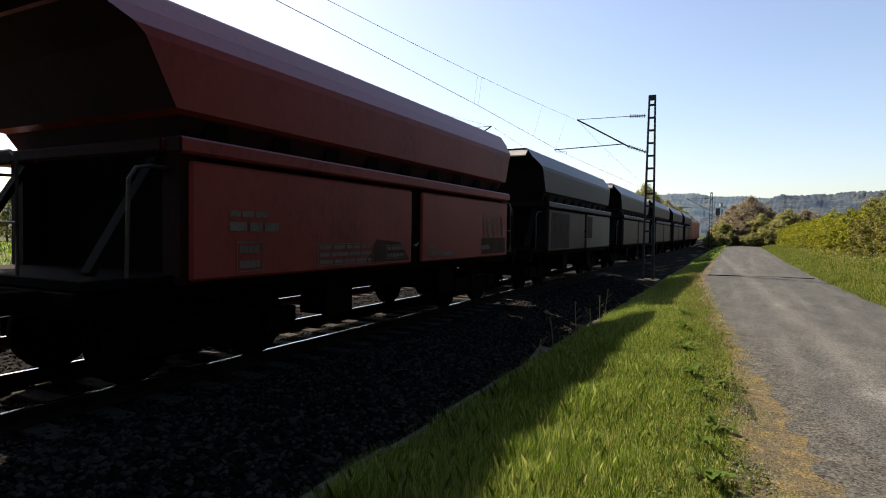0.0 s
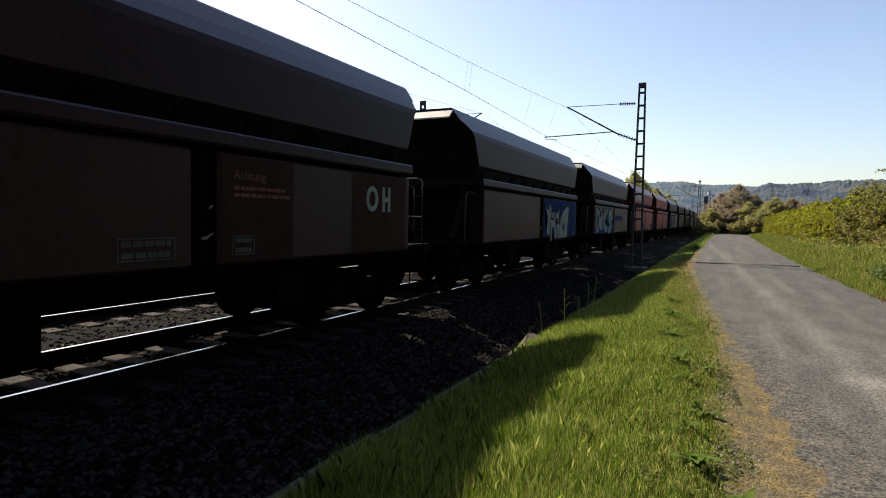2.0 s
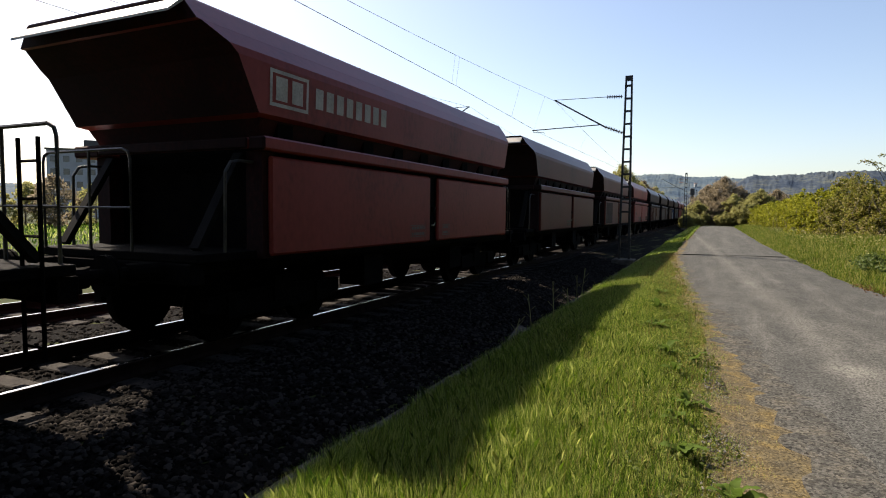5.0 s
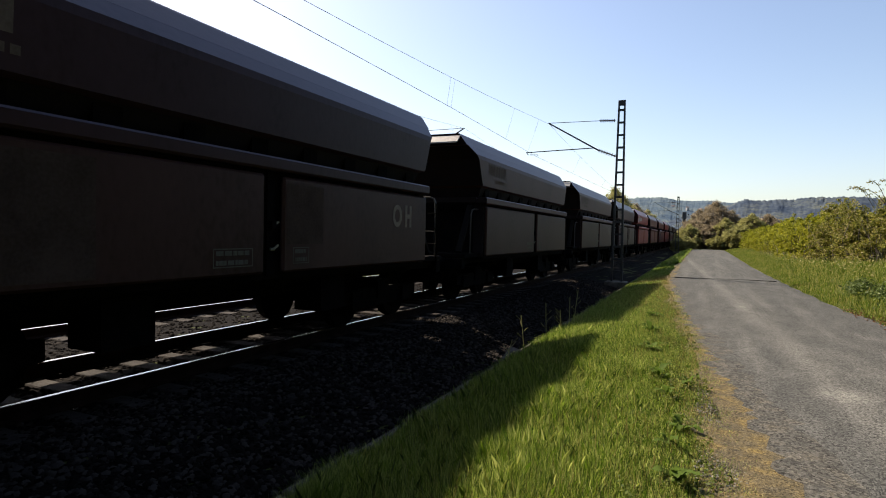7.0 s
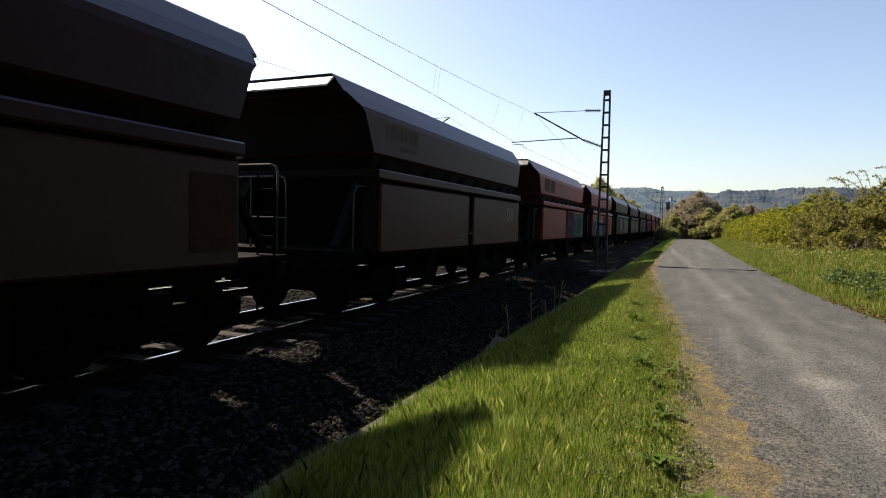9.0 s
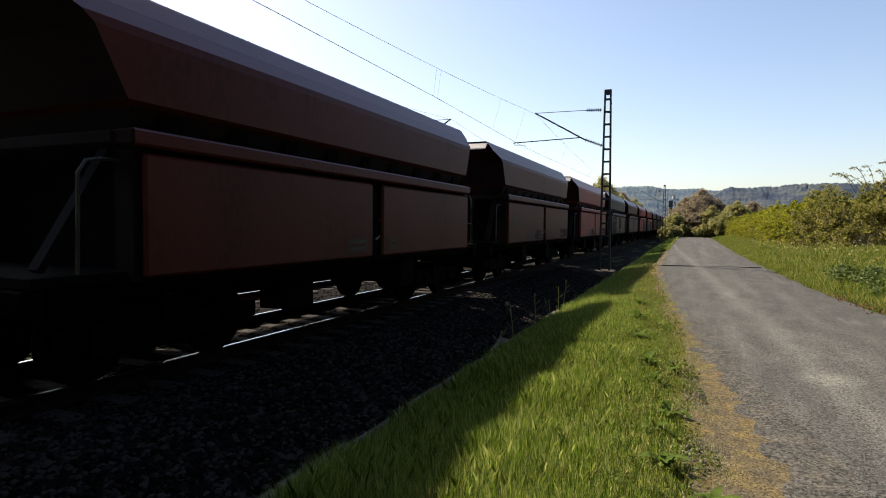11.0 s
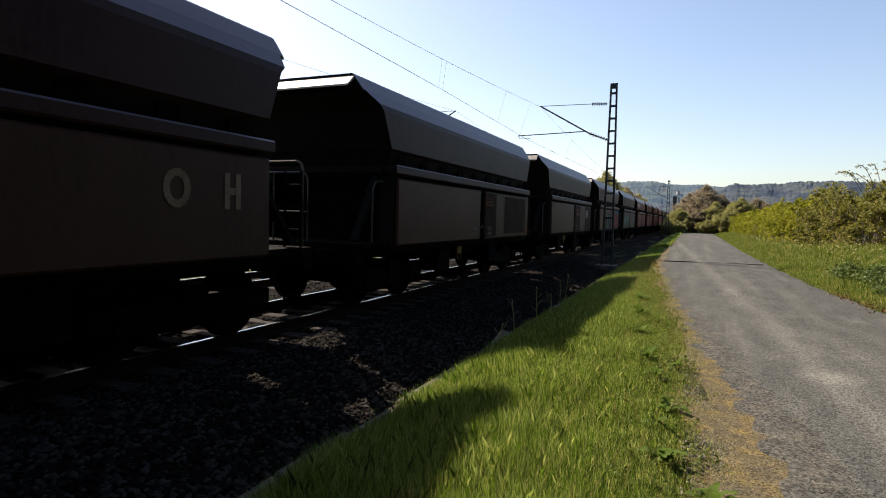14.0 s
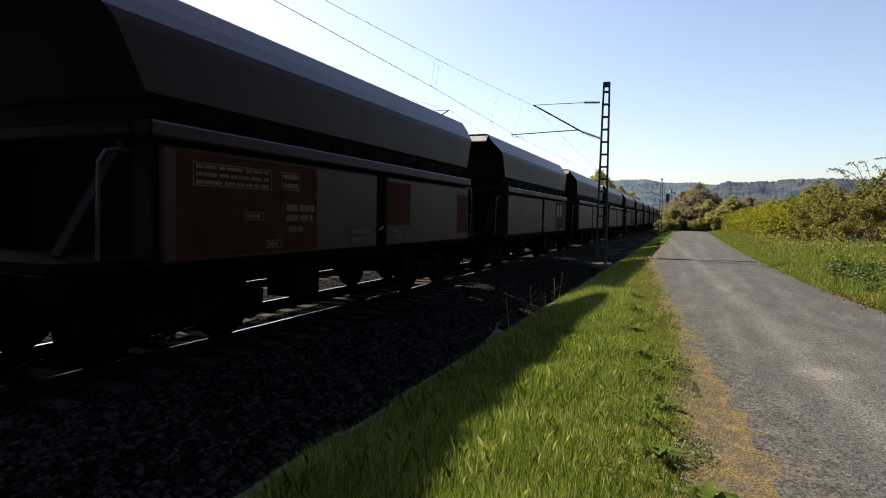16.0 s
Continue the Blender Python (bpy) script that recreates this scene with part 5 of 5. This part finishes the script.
def hedge_line(points, name, label, mat, n_blobs, per, leaf):
    """A bramble hedge along a line of (x, y, height, depth)."""
    pts = np.array(points)
    seg = np.r_[0, np.cumsum(np.hypot(*np.diff(pts[:, :2], axis=0).T))]
    blobs = []
    twigs = bmesh.new()
    place = None
    for i in range(n_blobs):
        if i % 9 == 0:
            # one bush of the hedge: its sprays gather round it
            s = rng.uniform(0, seg[-1])
            x, y, h, d = (np.interp(s, seg, pts[:, c]) for c in range(4))
            h *= 0.90 + 0.10 * math.sin(s * 0.9) * math.sin(s * 0.37 + 1) + 0.07 * rng.uniform(-1, 1)
            u = rng.uniform(-0.5, 0.5)
            x += d * (u + 0.5)
            z = h * (1 - (2 * u) ** 2 * 0.55) * rng.uniform(0.05, 0.97) ** 0.75
            place = (x, y + rng.uniform(-0.6, 0.6), z)
        way = rng.normal(size=3)
        way /= np.linalg.norm(way)
        x, y, z = np.array(place) + way * rng.uniform(0.15, 0.62) * np.array([1, 1, 0.7])
        z = max(z, 0.12)
        g0 = float(ground_height(np.array(x), np.array(y)))
        blobs.append(((x, y, g0 + z), rng.uniform(0.10, 0.30)))
        if i % 6 == 0:
            tube(twigs, [(x, y, g0), (x + rng.uniform(-.3, .3), y + rng.uniform(-.3, .3), g0 + z * 0.6), (x + rng.uniform(-.6, .6), y + rng.uniform(-.6, .6), g0 + z + 0.08)], 0.011, 4)
    ob = thing(name, label, "hedge", kind="stuff")
    leaves = new("leaves", leaf_mesh("leaves", clumps(blobs, per, 0.2), leaf, mat))
    leaves.parent = ob
    part("twigs", twigs, M_BARK, ob, "bare brown twigs")
    return ob


hedge_line([(4.6, 92, 2.6, 3.0), (5.0, 62, 2.8, 3.0), (4.9, 45, 3.0, 3.0), (5.4, 38, 3.3, 3.0)], "hedge", "dense yellow-green hedge on the bank beside the path", M_HEDGE, 5200, 40, 0.115)
hedge_line([(5.4, 38, 3.3, 3.0), (7.0, 30, 3.9, 3.4), (9.5, 26.5, 4.8, 3.5), (14, 23, 5.0, 3.5), (22, 18, 5.0, 3.5)], "bramble_hedge", "tall tangled bramble hedge with brown stems", M_BRAMBLE, 5600, 42, 0.10)


def arching_canes():
    """Long bramble canes that reach out above the hedge, with few leaves."""
    g = thing("bramble_canes", "thin arching bramble canes above the hedge top", "bramble", kind="stuff")
    bm = bmesh.new()
    spots = []
    for i in range(9):
        y = 30.5 + rng.uniform(-4, 3.0)
        x = float(np.interp(y, [26.5, 30, 38], [11.0, 8.3, 6.5])) + rng.uniform(-0.7, 0.7)
        top = float(ground_height(np.array(x), np.array(y))) + float(np.interp(y, [26.5, 30, 38], [4.3, 3.6, 2.8]))
        a, reach = rng.uniform(2.2, 4.2), rng.uniform(0.6, 1.3)
        pts = [(x + reach * q * math.cos(a), y + reach * q * math.sin(a) * 0.5, top - 0.7 + 0.95 * math.sin(q * 1.9)) for q in np.linspace(0, 1, 7)]
        tube(bm, pts, 0.013, 4)
        for p in pts[2:]:
            spots.append((p, 0.13))
    part("cane", bm, M_BARK, g)
    new("leaves", leaf_mesh("leaves", clumps(spots, 11, 0.1), 0.075, M_BRAMBLE)).parent = g


arching_canes()


def weed_clumps():
    """Nettles and young bramble at the hedge's foot."""
    blobs = []
    for i in range(34):
        y = 13 + 6 * rng.uniform()
        x = float(path_right(y)) + rng.uniform(0.6, 2.0)
        blobs.append(((x, y, float(ground_height(np.array(x), np.array(y))) + rng.uniform(0.15, 0.42)), rng.uniform(0.14, 0.32)))
    return leaf_mesh("nettles", clumps(blobs, 110, 0.2), 0.075, M_NETTLE, 0.3)


tagged(new("nettles", weed_clumps()), "blue-green nettles in clumps on the bank", "weeds", kind="stuff")

# unseen trees added behind the eye to close the place and block sky light
for i in range(15):
    a = i / 14
    tree(12 + 9 * math.sin(a * 2.6) - 14 * a * a, 17 - 36 * a, 16 + 2 * math.sin(i * 2.1), 4.6, M_SCREENLEAF, "tall unseen tree added behind the path to block sky light", base=0.05, count=80, per=60, leaf=0.95)

# more unseen trees, added beyond the railway to darken the wagon ends
for i in range(10):
    tree(-17.5 - 1.5 * (i % 2), -7 - 4.5 * i, 15 + 2 * math.sin(i * 1.7), 4.4, M_SCREENLEAF, "tall unseen tree added beyond the railway to block sky light", base=0.05, count=70, per=60, leaf=0.95)
# unseen trees added farther back, against sky light on the wagon ends
for x, y in ((-1.5, -30), (3, -27), (-2.0, -38), (4, -36)):
    tree(x, y, 15, 3.6, M_SCREENLEAF, "tall unseen tree added behind the path to block sky light", base=0.05, count=70, per=60, leaf=0.95)

# shrubs, lawn side and flats beyond the railway
for i in range(16):
    az = radians(-34 - i * 2.7 + rng.uniform(-0.6, 0.6))
    dist = rng.uniform(84, 104)
    tree(math.sin(az) * dist, math.cos(az) * dist, rng.uniform(5.0, 8.5), rng.uniform(2.6, 4.0), M_TREE if i % 3 else M_BROWNLEAF, "loose light green shrub on the meadow beyond the railway", base=0.06, count=40, per=90, leaf=0.36)


def apartment_block():
    az = radians(-55.6)
    d = 168.0
    g = thing("apartment_block", "pale grey multi-storey apartment block with dark windows", "building", m=pose(math.sin(az) * d, math.cos(az) * d, -0.8, 0, 0, 42))
    bm = bmesh.new()
    box(bm, -9.5, 9.5, -6, 6, 0, 16.2, 0.05)
    part("wall", bm, M_WALL, g)
    bm = bmesh.new()
    box(bm, -9.8, 9.8, -6.3, 6.3, 16.2, 16.6, 0.03)
    part("roof", bm, M_CONC, g)
    bm = bmesh.new()
    box(bm, -2.5, 5.0, -3, 3, 16.6, 19.0, 0.03)
    part("roof_house", bm, M_SIGNAL, g, "dark box on the flat roof")
    for fl in range(5):
        for c in range(7):
            bm = bmesh.new()
            x = -8.1 + c * 2.7
            box(bm, x - 0.65, x + 0.65, -6.05, -5.9, 1.4 + fl * 3.0, 2.8 + fl * 3.0)
            part("window", bm, M_GLASS, g)
        for c in range(4):
            bm = bmesh.new()
            y = -4.2 + c * 2.8
            box(bm, 9.4, 9.55, y - 0.65, y + 0.65, 1.4 + fl * 3.0, 2.8 + fl * 3.0)
            part("window", bm, M_GLASS, g)


apartment_block()


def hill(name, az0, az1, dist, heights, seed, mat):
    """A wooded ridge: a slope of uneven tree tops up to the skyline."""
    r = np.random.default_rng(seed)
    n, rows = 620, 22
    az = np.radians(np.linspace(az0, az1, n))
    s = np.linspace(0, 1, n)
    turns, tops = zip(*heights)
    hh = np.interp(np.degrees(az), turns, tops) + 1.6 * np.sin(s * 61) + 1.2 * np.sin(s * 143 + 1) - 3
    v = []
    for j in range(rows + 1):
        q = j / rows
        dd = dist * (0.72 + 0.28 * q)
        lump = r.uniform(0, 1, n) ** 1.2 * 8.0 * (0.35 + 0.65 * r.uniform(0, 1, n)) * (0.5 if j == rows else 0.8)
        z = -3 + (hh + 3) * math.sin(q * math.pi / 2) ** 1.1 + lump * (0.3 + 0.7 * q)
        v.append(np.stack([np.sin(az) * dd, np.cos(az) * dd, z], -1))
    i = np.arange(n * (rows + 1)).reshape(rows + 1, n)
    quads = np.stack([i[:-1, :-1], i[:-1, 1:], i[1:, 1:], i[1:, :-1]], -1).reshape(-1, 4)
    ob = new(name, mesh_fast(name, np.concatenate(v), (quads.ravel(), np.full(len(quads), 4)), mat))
    return tagged(ob, "distant wooded hillside, bluish haze painted into its colour", "hill", kind="structure")


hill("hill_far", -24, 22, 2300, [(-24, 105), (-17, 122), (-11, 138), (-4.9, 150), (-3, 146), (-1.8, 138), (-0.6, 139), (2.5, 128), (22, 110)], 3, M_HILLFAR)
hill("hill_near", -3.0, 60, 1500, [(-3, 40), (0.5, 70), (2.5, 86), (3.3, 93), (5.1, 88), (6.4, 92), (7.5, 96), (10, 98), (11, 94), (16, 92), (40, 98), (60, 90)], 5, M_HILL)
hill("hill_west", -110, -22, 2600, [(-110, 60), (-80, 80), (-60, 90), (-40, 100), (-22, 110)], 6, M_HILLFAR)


def hill_house(az, dist, z, w, turn):
    g = thing("house", "small pale house on the far hillside", "house", "houses on the far hillside", pose(math.sin(radians(az)) * dist, math.cos(radians(az)) * dist, z, 0, 0, turn))
    bm = bmesh.new()
    box(bm, -w, w, -4, 4, -12, 3.6)
    part("wall", bm, M_HOUSE, g)
    bm = bmesh.new()
    loft(bm, [[(-w - 0.6, -4.6, 3.6), (w + 0.6, -4.6, 3.6), (w + 0.6, 4.6, 3.6), (-w - 0.6, 4.6, 3.6)], [(-w - 0.6, -0.1, 7), (w + 0.6, -0.1, 7), (w + 0.6, 0.1, 7), (-w - 0.6, 0.1, 7)]])
    part("roof", bm, M_ROOF, g, "dark tiled roof")


for i, (az, z) in enumerate(((-4.2, 106), (-3.3, 112), (-2.6, 120), (-1.4, 114), (-0.3, 110), (1.1, 110))):
    hill_house(az, 1960 + 25 * (i % 3), z - 20, 3.4 + 1.0 * (i % 3), 20 * (i % 4) - 30)


# ---- grass ----
def blades(name, label, n, x_of, y_of, height, width, mat, simple=False, droop=0.5):
    """Bent grass blades rooted in the soil; simple ones are plain slivers."""
    y = y_of(n)
    x = x_of(n, y)
    z = ground_height(x, y) - 0.02
    h = height(x, y) * rng.uniform(0.45, 1.25, n)
    w = width * rng.uniform(0.6, 1.4, n) * (1 + y / 9)
    ang = rng.uniform(0, 2 * math.pi, n)
    side = np.stack([np.cos(ang), np.sin(ang), np.zeros(n)], -1)
    lean_a = rng.uniform(0, 2 * math.pi, n)
    lean = np.stack([np.cos(lean_a), np.sin(lean_a), np.zeros(n)], -1) * (h * rng.uniform(0.1, 1.0, n) * droop)[:, None]
    root = np.stack([x, y, z], -1)
    up = np.zeros((n, 3))
    up[:, 2] = h
    W = side * w[:, None]
    if simple:
        v = np.stack([root - W * 1.3, root + W * 1.3, root + lean + up], 1).reshape(-1, 3)
    else:
        v = np.stack([root - W, root + W, root + lean * 0.3 + up * 0.62 + W * 0.75, root + lean + up * 0.96, root + lean * 0.3 + up * 0.62 - W * 0.75], 1).reshape(-1, 3)
    q = 3 if simple else 5
    ob = new(name, mesh_fast(name, v, (np.arange(q * n), np.full(n, q)), mat))
    return tagged(ob, label, "grass", kind="stuff")


def near_y(a, b, power):
    return lambda n: a + (b - a) * rng.uniform(0, 1, n) ** power


def verge_x(n, y):
    lo = -2.62 - 0.12 * np.clip(np.sin(y * 1.9 + 0.6 * np.sin(y * 5.3)) - 0.1, 0, 1)
    hi = path_left(y) - moss_width(y) - 0.03
    return lo + (hi - lo) * rng.uniform(0, 1, n) ** 0.93


def patchy(x, y):
    """Uneven growth from 0 to 1, in patches of about half a metre."""
    q = np.sin(x * 4.3 + 1.9 * np.sin(y * 1.7)) + np.sin(y * 3.9 + 2.1 * np.sin(x * 2.3)) + np.sin(x * 9.1 - y * 7.7) * 0.6
    return 0.5 + q / 5.2


def verge_height(x, y):
    return np.interp(x - path_left(y) + moss_width(y), [-3.0, -1.3, -0.75, -0.3, 0.0], [0.19, 0.155, 0.10, 0.055, 0.03]) * (0.65 + 0.7 * patchy(x, y))


blades("verge_grass", "lush sunlit green grass on the verge", 310000, verge_x, near_y(1.6, 11, 1.5), verge_height, 0.00085, M_GRASS)
blades("verge_grass", "lush sunlit green grass on the verge", 280000, verge_x, near_y(8, 46, 1.5), verge_height, 0.0012, M_GRASS, True)
blades("verge_grass", "sparse dry yellow grass on the verge", 30000, lambda n, y: path_left(y) - moss_width(y) * (0.9 - 0.3 * rng.normal(size=n)), near_y(1.2, 30, 2.0), lambda x, y: 0.032 + 0 * x, 0.0014, M_DRY, True)
blades("verge_grass", "bleached old stems among the green grass", 9000, verge_x, near_y(2.0, 26, 1.6), lambda x, y: 0.20 + 0 * x, 0.0011, M_DRY, True)
blades("far_verge_grass", "green grass strip between path and railway", 40000, verge_x, near_y(40, 110, 1.3), lambda x, y: 0.25 + 0 * x, 0.005, M_GRASS, True)
blades("bank_grass", "tall green grass and weeds on the bank", 230000, lambda n, y: path_right(y) + 0.05 + 7.0 * rng.uniform(0, 1, n) ** 1.2, near_y(9, 95, 1.6), lambda x, y: np.interp(x - path_right(y), [0, 0.6, 2.5], [0.05, 0.15, 0.28]) * (0.6 + 0.8 * patchy(x * 0.5, y * 0.5)), 0.0028, M_BANK, True)
blades("meadow_grass", "green meadow beyond the railway", 30000, lambda n, y: -18 - 70 * rng.uniform(0, 1, n), lambda n: rng.uniform(5, 90, n), lambda x, y: 0.3 + 0 * x, 0.012, M_GRASS, True)
blades("margin_grass", "short green tufts growing into the path's gravel edge", 26000, lambda n, y: path_left(y) - moss_width(y) + 0.02 + rng.normal(size=n) * 0.07 + 0.10 * np.sin(y * 2.9) * np.sin(y * 7.3), near_y(1.2, 30, 2.0), lambda x, y: 0.045 + 0 * x, 0.0013, M_GRASS, True)


# the verge, bank and track side behind the eye
blades("verge_grass", "lush green grass on the verge", 70000, verge_x, lambda n: rng.uniform(-8, 1.7, n), verge_height, 0.0025, M_GRASS, True)
blades("bank_grass", "tall green grass and weeds on the bank", 40000, lambda n, y: path_right(y) + 0.05 + 5.0 * rng.uniform(0, 1, n), lambda n: rng.uniform(-8, 9, n), lambda x, y: np.interp(x - path_right(y), [0, 0.6, 2.5], [0.05, 0.15, 0.28]), 0.004, M_BANK, True)


def herb_mat():
    """Low broad-leaved herbs, clovers and plantain, between the grass and the path."""
    out = []
    r = np.random.default_rng(21)
    for i in range(230):
        y = 2.0 + 20 * r.uniform() ** 1.7
        x = float(path_left(y) - moss_width(y)) - abs(r.normal()) * 0.42 - 0.02
        n = int(r.uniform(12, 40))
        a, d = r.uniform(0, 6.28, n), 0.11 * np.sqrt(r.uniform(0, 1, n))
        px, py_ = x + d * np.cos(a), y + d * np.sin(a)
        out.append(np.stack([px, py_, ground_height(px, py_) + 0.015 + 0.05 * r.uniform(0, 1, n)], -1))
    return np.concatenate(out)


tagged(new("herbs", leaf_mesh("herbs", herb_mat(), 0.027, M_HERB, 0.55)), "low broad-leaved herbs among the grass beside the path", "weeds", kind="stuff")


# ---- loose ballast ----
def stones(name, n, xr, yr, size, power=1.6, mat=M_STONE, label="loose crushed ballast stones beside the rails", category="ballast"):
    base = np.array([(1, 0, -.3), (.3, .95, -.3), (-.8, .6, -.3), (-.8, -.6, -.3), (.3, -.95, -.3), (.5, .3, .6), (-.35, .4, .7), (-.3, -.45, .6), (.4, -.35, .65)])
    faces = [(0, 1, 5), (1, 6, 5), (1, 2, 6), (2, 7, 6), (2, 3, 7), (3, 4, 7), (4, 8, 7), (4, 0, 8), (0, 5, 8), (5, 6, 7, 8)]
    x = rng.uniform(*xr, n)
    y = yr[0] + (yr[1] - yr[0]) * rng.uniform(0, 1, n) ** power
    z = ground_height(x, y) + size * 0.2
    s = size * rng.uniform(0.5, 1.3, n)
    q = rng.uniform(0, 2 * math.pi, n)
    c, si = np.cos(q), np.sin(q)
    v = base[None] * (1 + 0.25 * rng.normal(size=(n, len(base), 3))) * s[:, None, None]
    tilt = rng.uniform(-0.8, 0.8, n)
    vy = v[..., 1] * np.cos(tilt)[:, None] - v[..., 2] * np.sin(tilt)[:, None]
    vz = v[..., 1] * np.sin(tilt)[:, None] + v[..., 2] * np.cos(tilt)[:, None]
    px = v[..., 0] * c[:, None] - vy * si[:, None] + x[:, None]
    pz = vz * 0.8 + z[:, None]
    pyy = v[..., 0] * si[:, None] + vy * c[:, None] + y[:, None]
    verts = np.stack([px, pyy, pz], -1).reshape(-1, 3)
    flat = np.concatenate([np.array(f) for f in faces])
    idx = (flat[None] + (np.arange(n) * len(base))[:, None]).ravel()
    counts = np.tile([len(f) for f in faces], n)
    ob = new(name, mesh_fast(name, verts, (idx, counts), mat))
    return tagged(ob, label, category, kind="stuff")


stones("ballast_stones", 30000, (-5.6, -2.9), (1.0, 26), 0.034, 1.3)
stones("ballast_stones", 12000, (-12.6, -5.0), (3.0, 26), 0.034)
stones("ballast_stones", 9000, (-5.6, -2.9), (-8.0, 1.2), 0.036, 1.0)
stones("gravel", 12000, (0.05, 1.5), (2.2, 9), 0.0085, 1.2, M_GRIT, "fine loose gravel along the path's edge", "gravel")
stones("gravel", 15000, (0.0, 1.4), (2.2, 9.5), 0.0095, 1.2, M_CHIP, "grey stone chips on the mossy strip", "gravel")


# ---- weeds and small things on the verge ----
def dock_leaf(length):
    """One broad, arched leaf from its root."""
    v, f = [], []
    n = 7
    for i in range(n + 1):
        s = i / n
        w = length * 0.13 * math.sin(math.pi * min(1, s * 0.95 + 0.05)) ** 0.8 + 0.003
        x, z = length * s * (1 - 0.15 * s), length * (0.75 * s - 0.75 * s * s)
        for q in (-1, 0, 1):
            v.append((x, q * w, z - 0.25 * w * (1 - abs(q)) + 0.01 * math.sin(i * 2 + q)))
    for i in range(n):
        for q in (0, 1):
            a = i * 3 + q
            f.append((a, a + 1, a + 4, a + 3))
    return mesh_of("leaf", v, f, M_DOCK, True)


LEAVES = [dock_leaf(q) for q in (0.16, 0.22, 0.28)]


def dock_plant(x, y, count, seed, size=1.0):
    r = random.Random(seed)
    g = thing("dock_plant", "broad-leaved green dock plant in the grass", "weed", "dock plants on the verge", pose(x, y, float(ground_height(np.array(x), np.array(y)))))
    for i in range(count):
        o = new("leaf", LEAVES[i % 3])
        o.parent = g
        o.matrix_basis = pose(r.uniform(-.03, .03), r.uniform(-.03, .03), r.uniform(0, 0.03), r.uniform(-15, 15), r.uniform(-50, -5), i * 137.5 + r.uniform(-20, 20)) @ Matrix.Scale(size * r.uniform(0.8, 1.2), 4)


for i, (x, y, c, s) in enumerate(((-0.11, 4.05, 11, 0.8), (0.16, 3.5, 15, 0.72), (-0.42, 7.0, 10, 0.9), (-0.3, 6.2, 7, 0.8), (-0.12, 5.2, 8, 0.8), (-0.62, 8.6, 9, 0.9), (-0.75, 10.2, 9, 1.0), (-0.2, 4.7, 5, 0.7), (-0.9, 12.4, 9, 1.0), (-0.1, 6.7, 7, 0.7))):
    dock_plant(x, y, c, 50 + i, s * 1.0)


def dead_stalk(x, y, h, seed):
    r = random.Random(seed)
    g = thing("dead_stalk", "thin bleached dead stalk standing in the grass", "weed", "dead stalks along the gutter", pose(x, y, float(ground_height(np.array(x), np.array(y)))))
    bm = bmesh.new()
    lean = r.uniform(-0.1, 0.1)
    tube(bm, [(0, 0, 0), (lean * 0.4, 0, h * 0.5), (lean, 0.02, h)], 0.006, 5)
    for i in range(4):
        z = h * (0.45 + 0.14 * i)
        a = r.uniform(0, 6.28)
        tube(bm, [(lean * z / h, 0, z), (lean * z / h + 0.1 * math.cos(a), 0.1 * math.sin(a), z + 0.1)], 0.003, 4)
    part("stem", bm, M_FLOWER, g)


for i in range(6):
    dead_stalk(-2.5 + 0.3 * math.sin(i * 2.3), 7.8 + i * 1.05 + 0.4 * math.sin(i * 1.7), 0.45 + 0.35 * abs(math.sin(i * 1.1)), 70 + i)

# narrow dark strip across the path
bm = bmesh.new()
box(bm, -2.0, 1.6, -0.03, 0.03, -0.02, 0.003)
drain = tagged(part("drain_slot", bm, M_STEEL, None), "narrow dark line across the path", "drain", kind="structure")
drain.matrix_basis = pose(1.0, 24.9, 0.05, 0, 0, 8)

# pale umbels in the bank's grass
fx = rng.uniform(0, 1, 700)
fy = 19 + 34 * rng.uniform(0, 1, 700)
fxx = path_right(fy) + 1.3 + 2.4 * fx
umbels = leaf_mesh("umbels", np.stack([fxx, fy, ground_height(fxx, fy) + 0.42 + 0.1 * rng.normal(size=700)], -1), 0.085, M_FLOWER, 0.8)
tagged(new("umbels", umbels), "small pale umbel flowers among the bank's grass", "flowers", kind="stuff")
ly = 9 + 7 * rng.uniform(0, 1, 900) ** 1.3
lx = path_right(ly) + 0.12 + 0.16 * rng.normal(size=900)
tagged(new("leaf_litter", leaf_mesh("leaf_litter", np.stack([lx, ly, np.maximum(ground_height(lx, ly), 0.03) + 0.02 * rng.uniform(0, 1, 900)], -1), 0.05, M_LITTER, 0.7)), "brown dead leaves drifted along the path's edge", "leaf litter", kind="stuff")


# ---- the train runs away from the eye, up the line ----
def motions():
    for k, w in wagon_list.items():
        lead = PITCH * 5 + 6.27 + 9.44 if k == "front" else -PITCH * k
        # a little over 22.7 metres a second, with the slight ease of the real run
        rows = [(t, pose(TRACK, 4.595 + lead + e + 22.75 * t, RAIL)) for t, e in ((0.0, 4.08), (1.5, 4.36), (3.0, 4.50), (5.5, 4.80), (7.0, 4.91), (9.0, 4.84), (12.5, 4.53), (14.5, 4.32), (16.0, 4.02))]
        walk(w, rows)


motions()
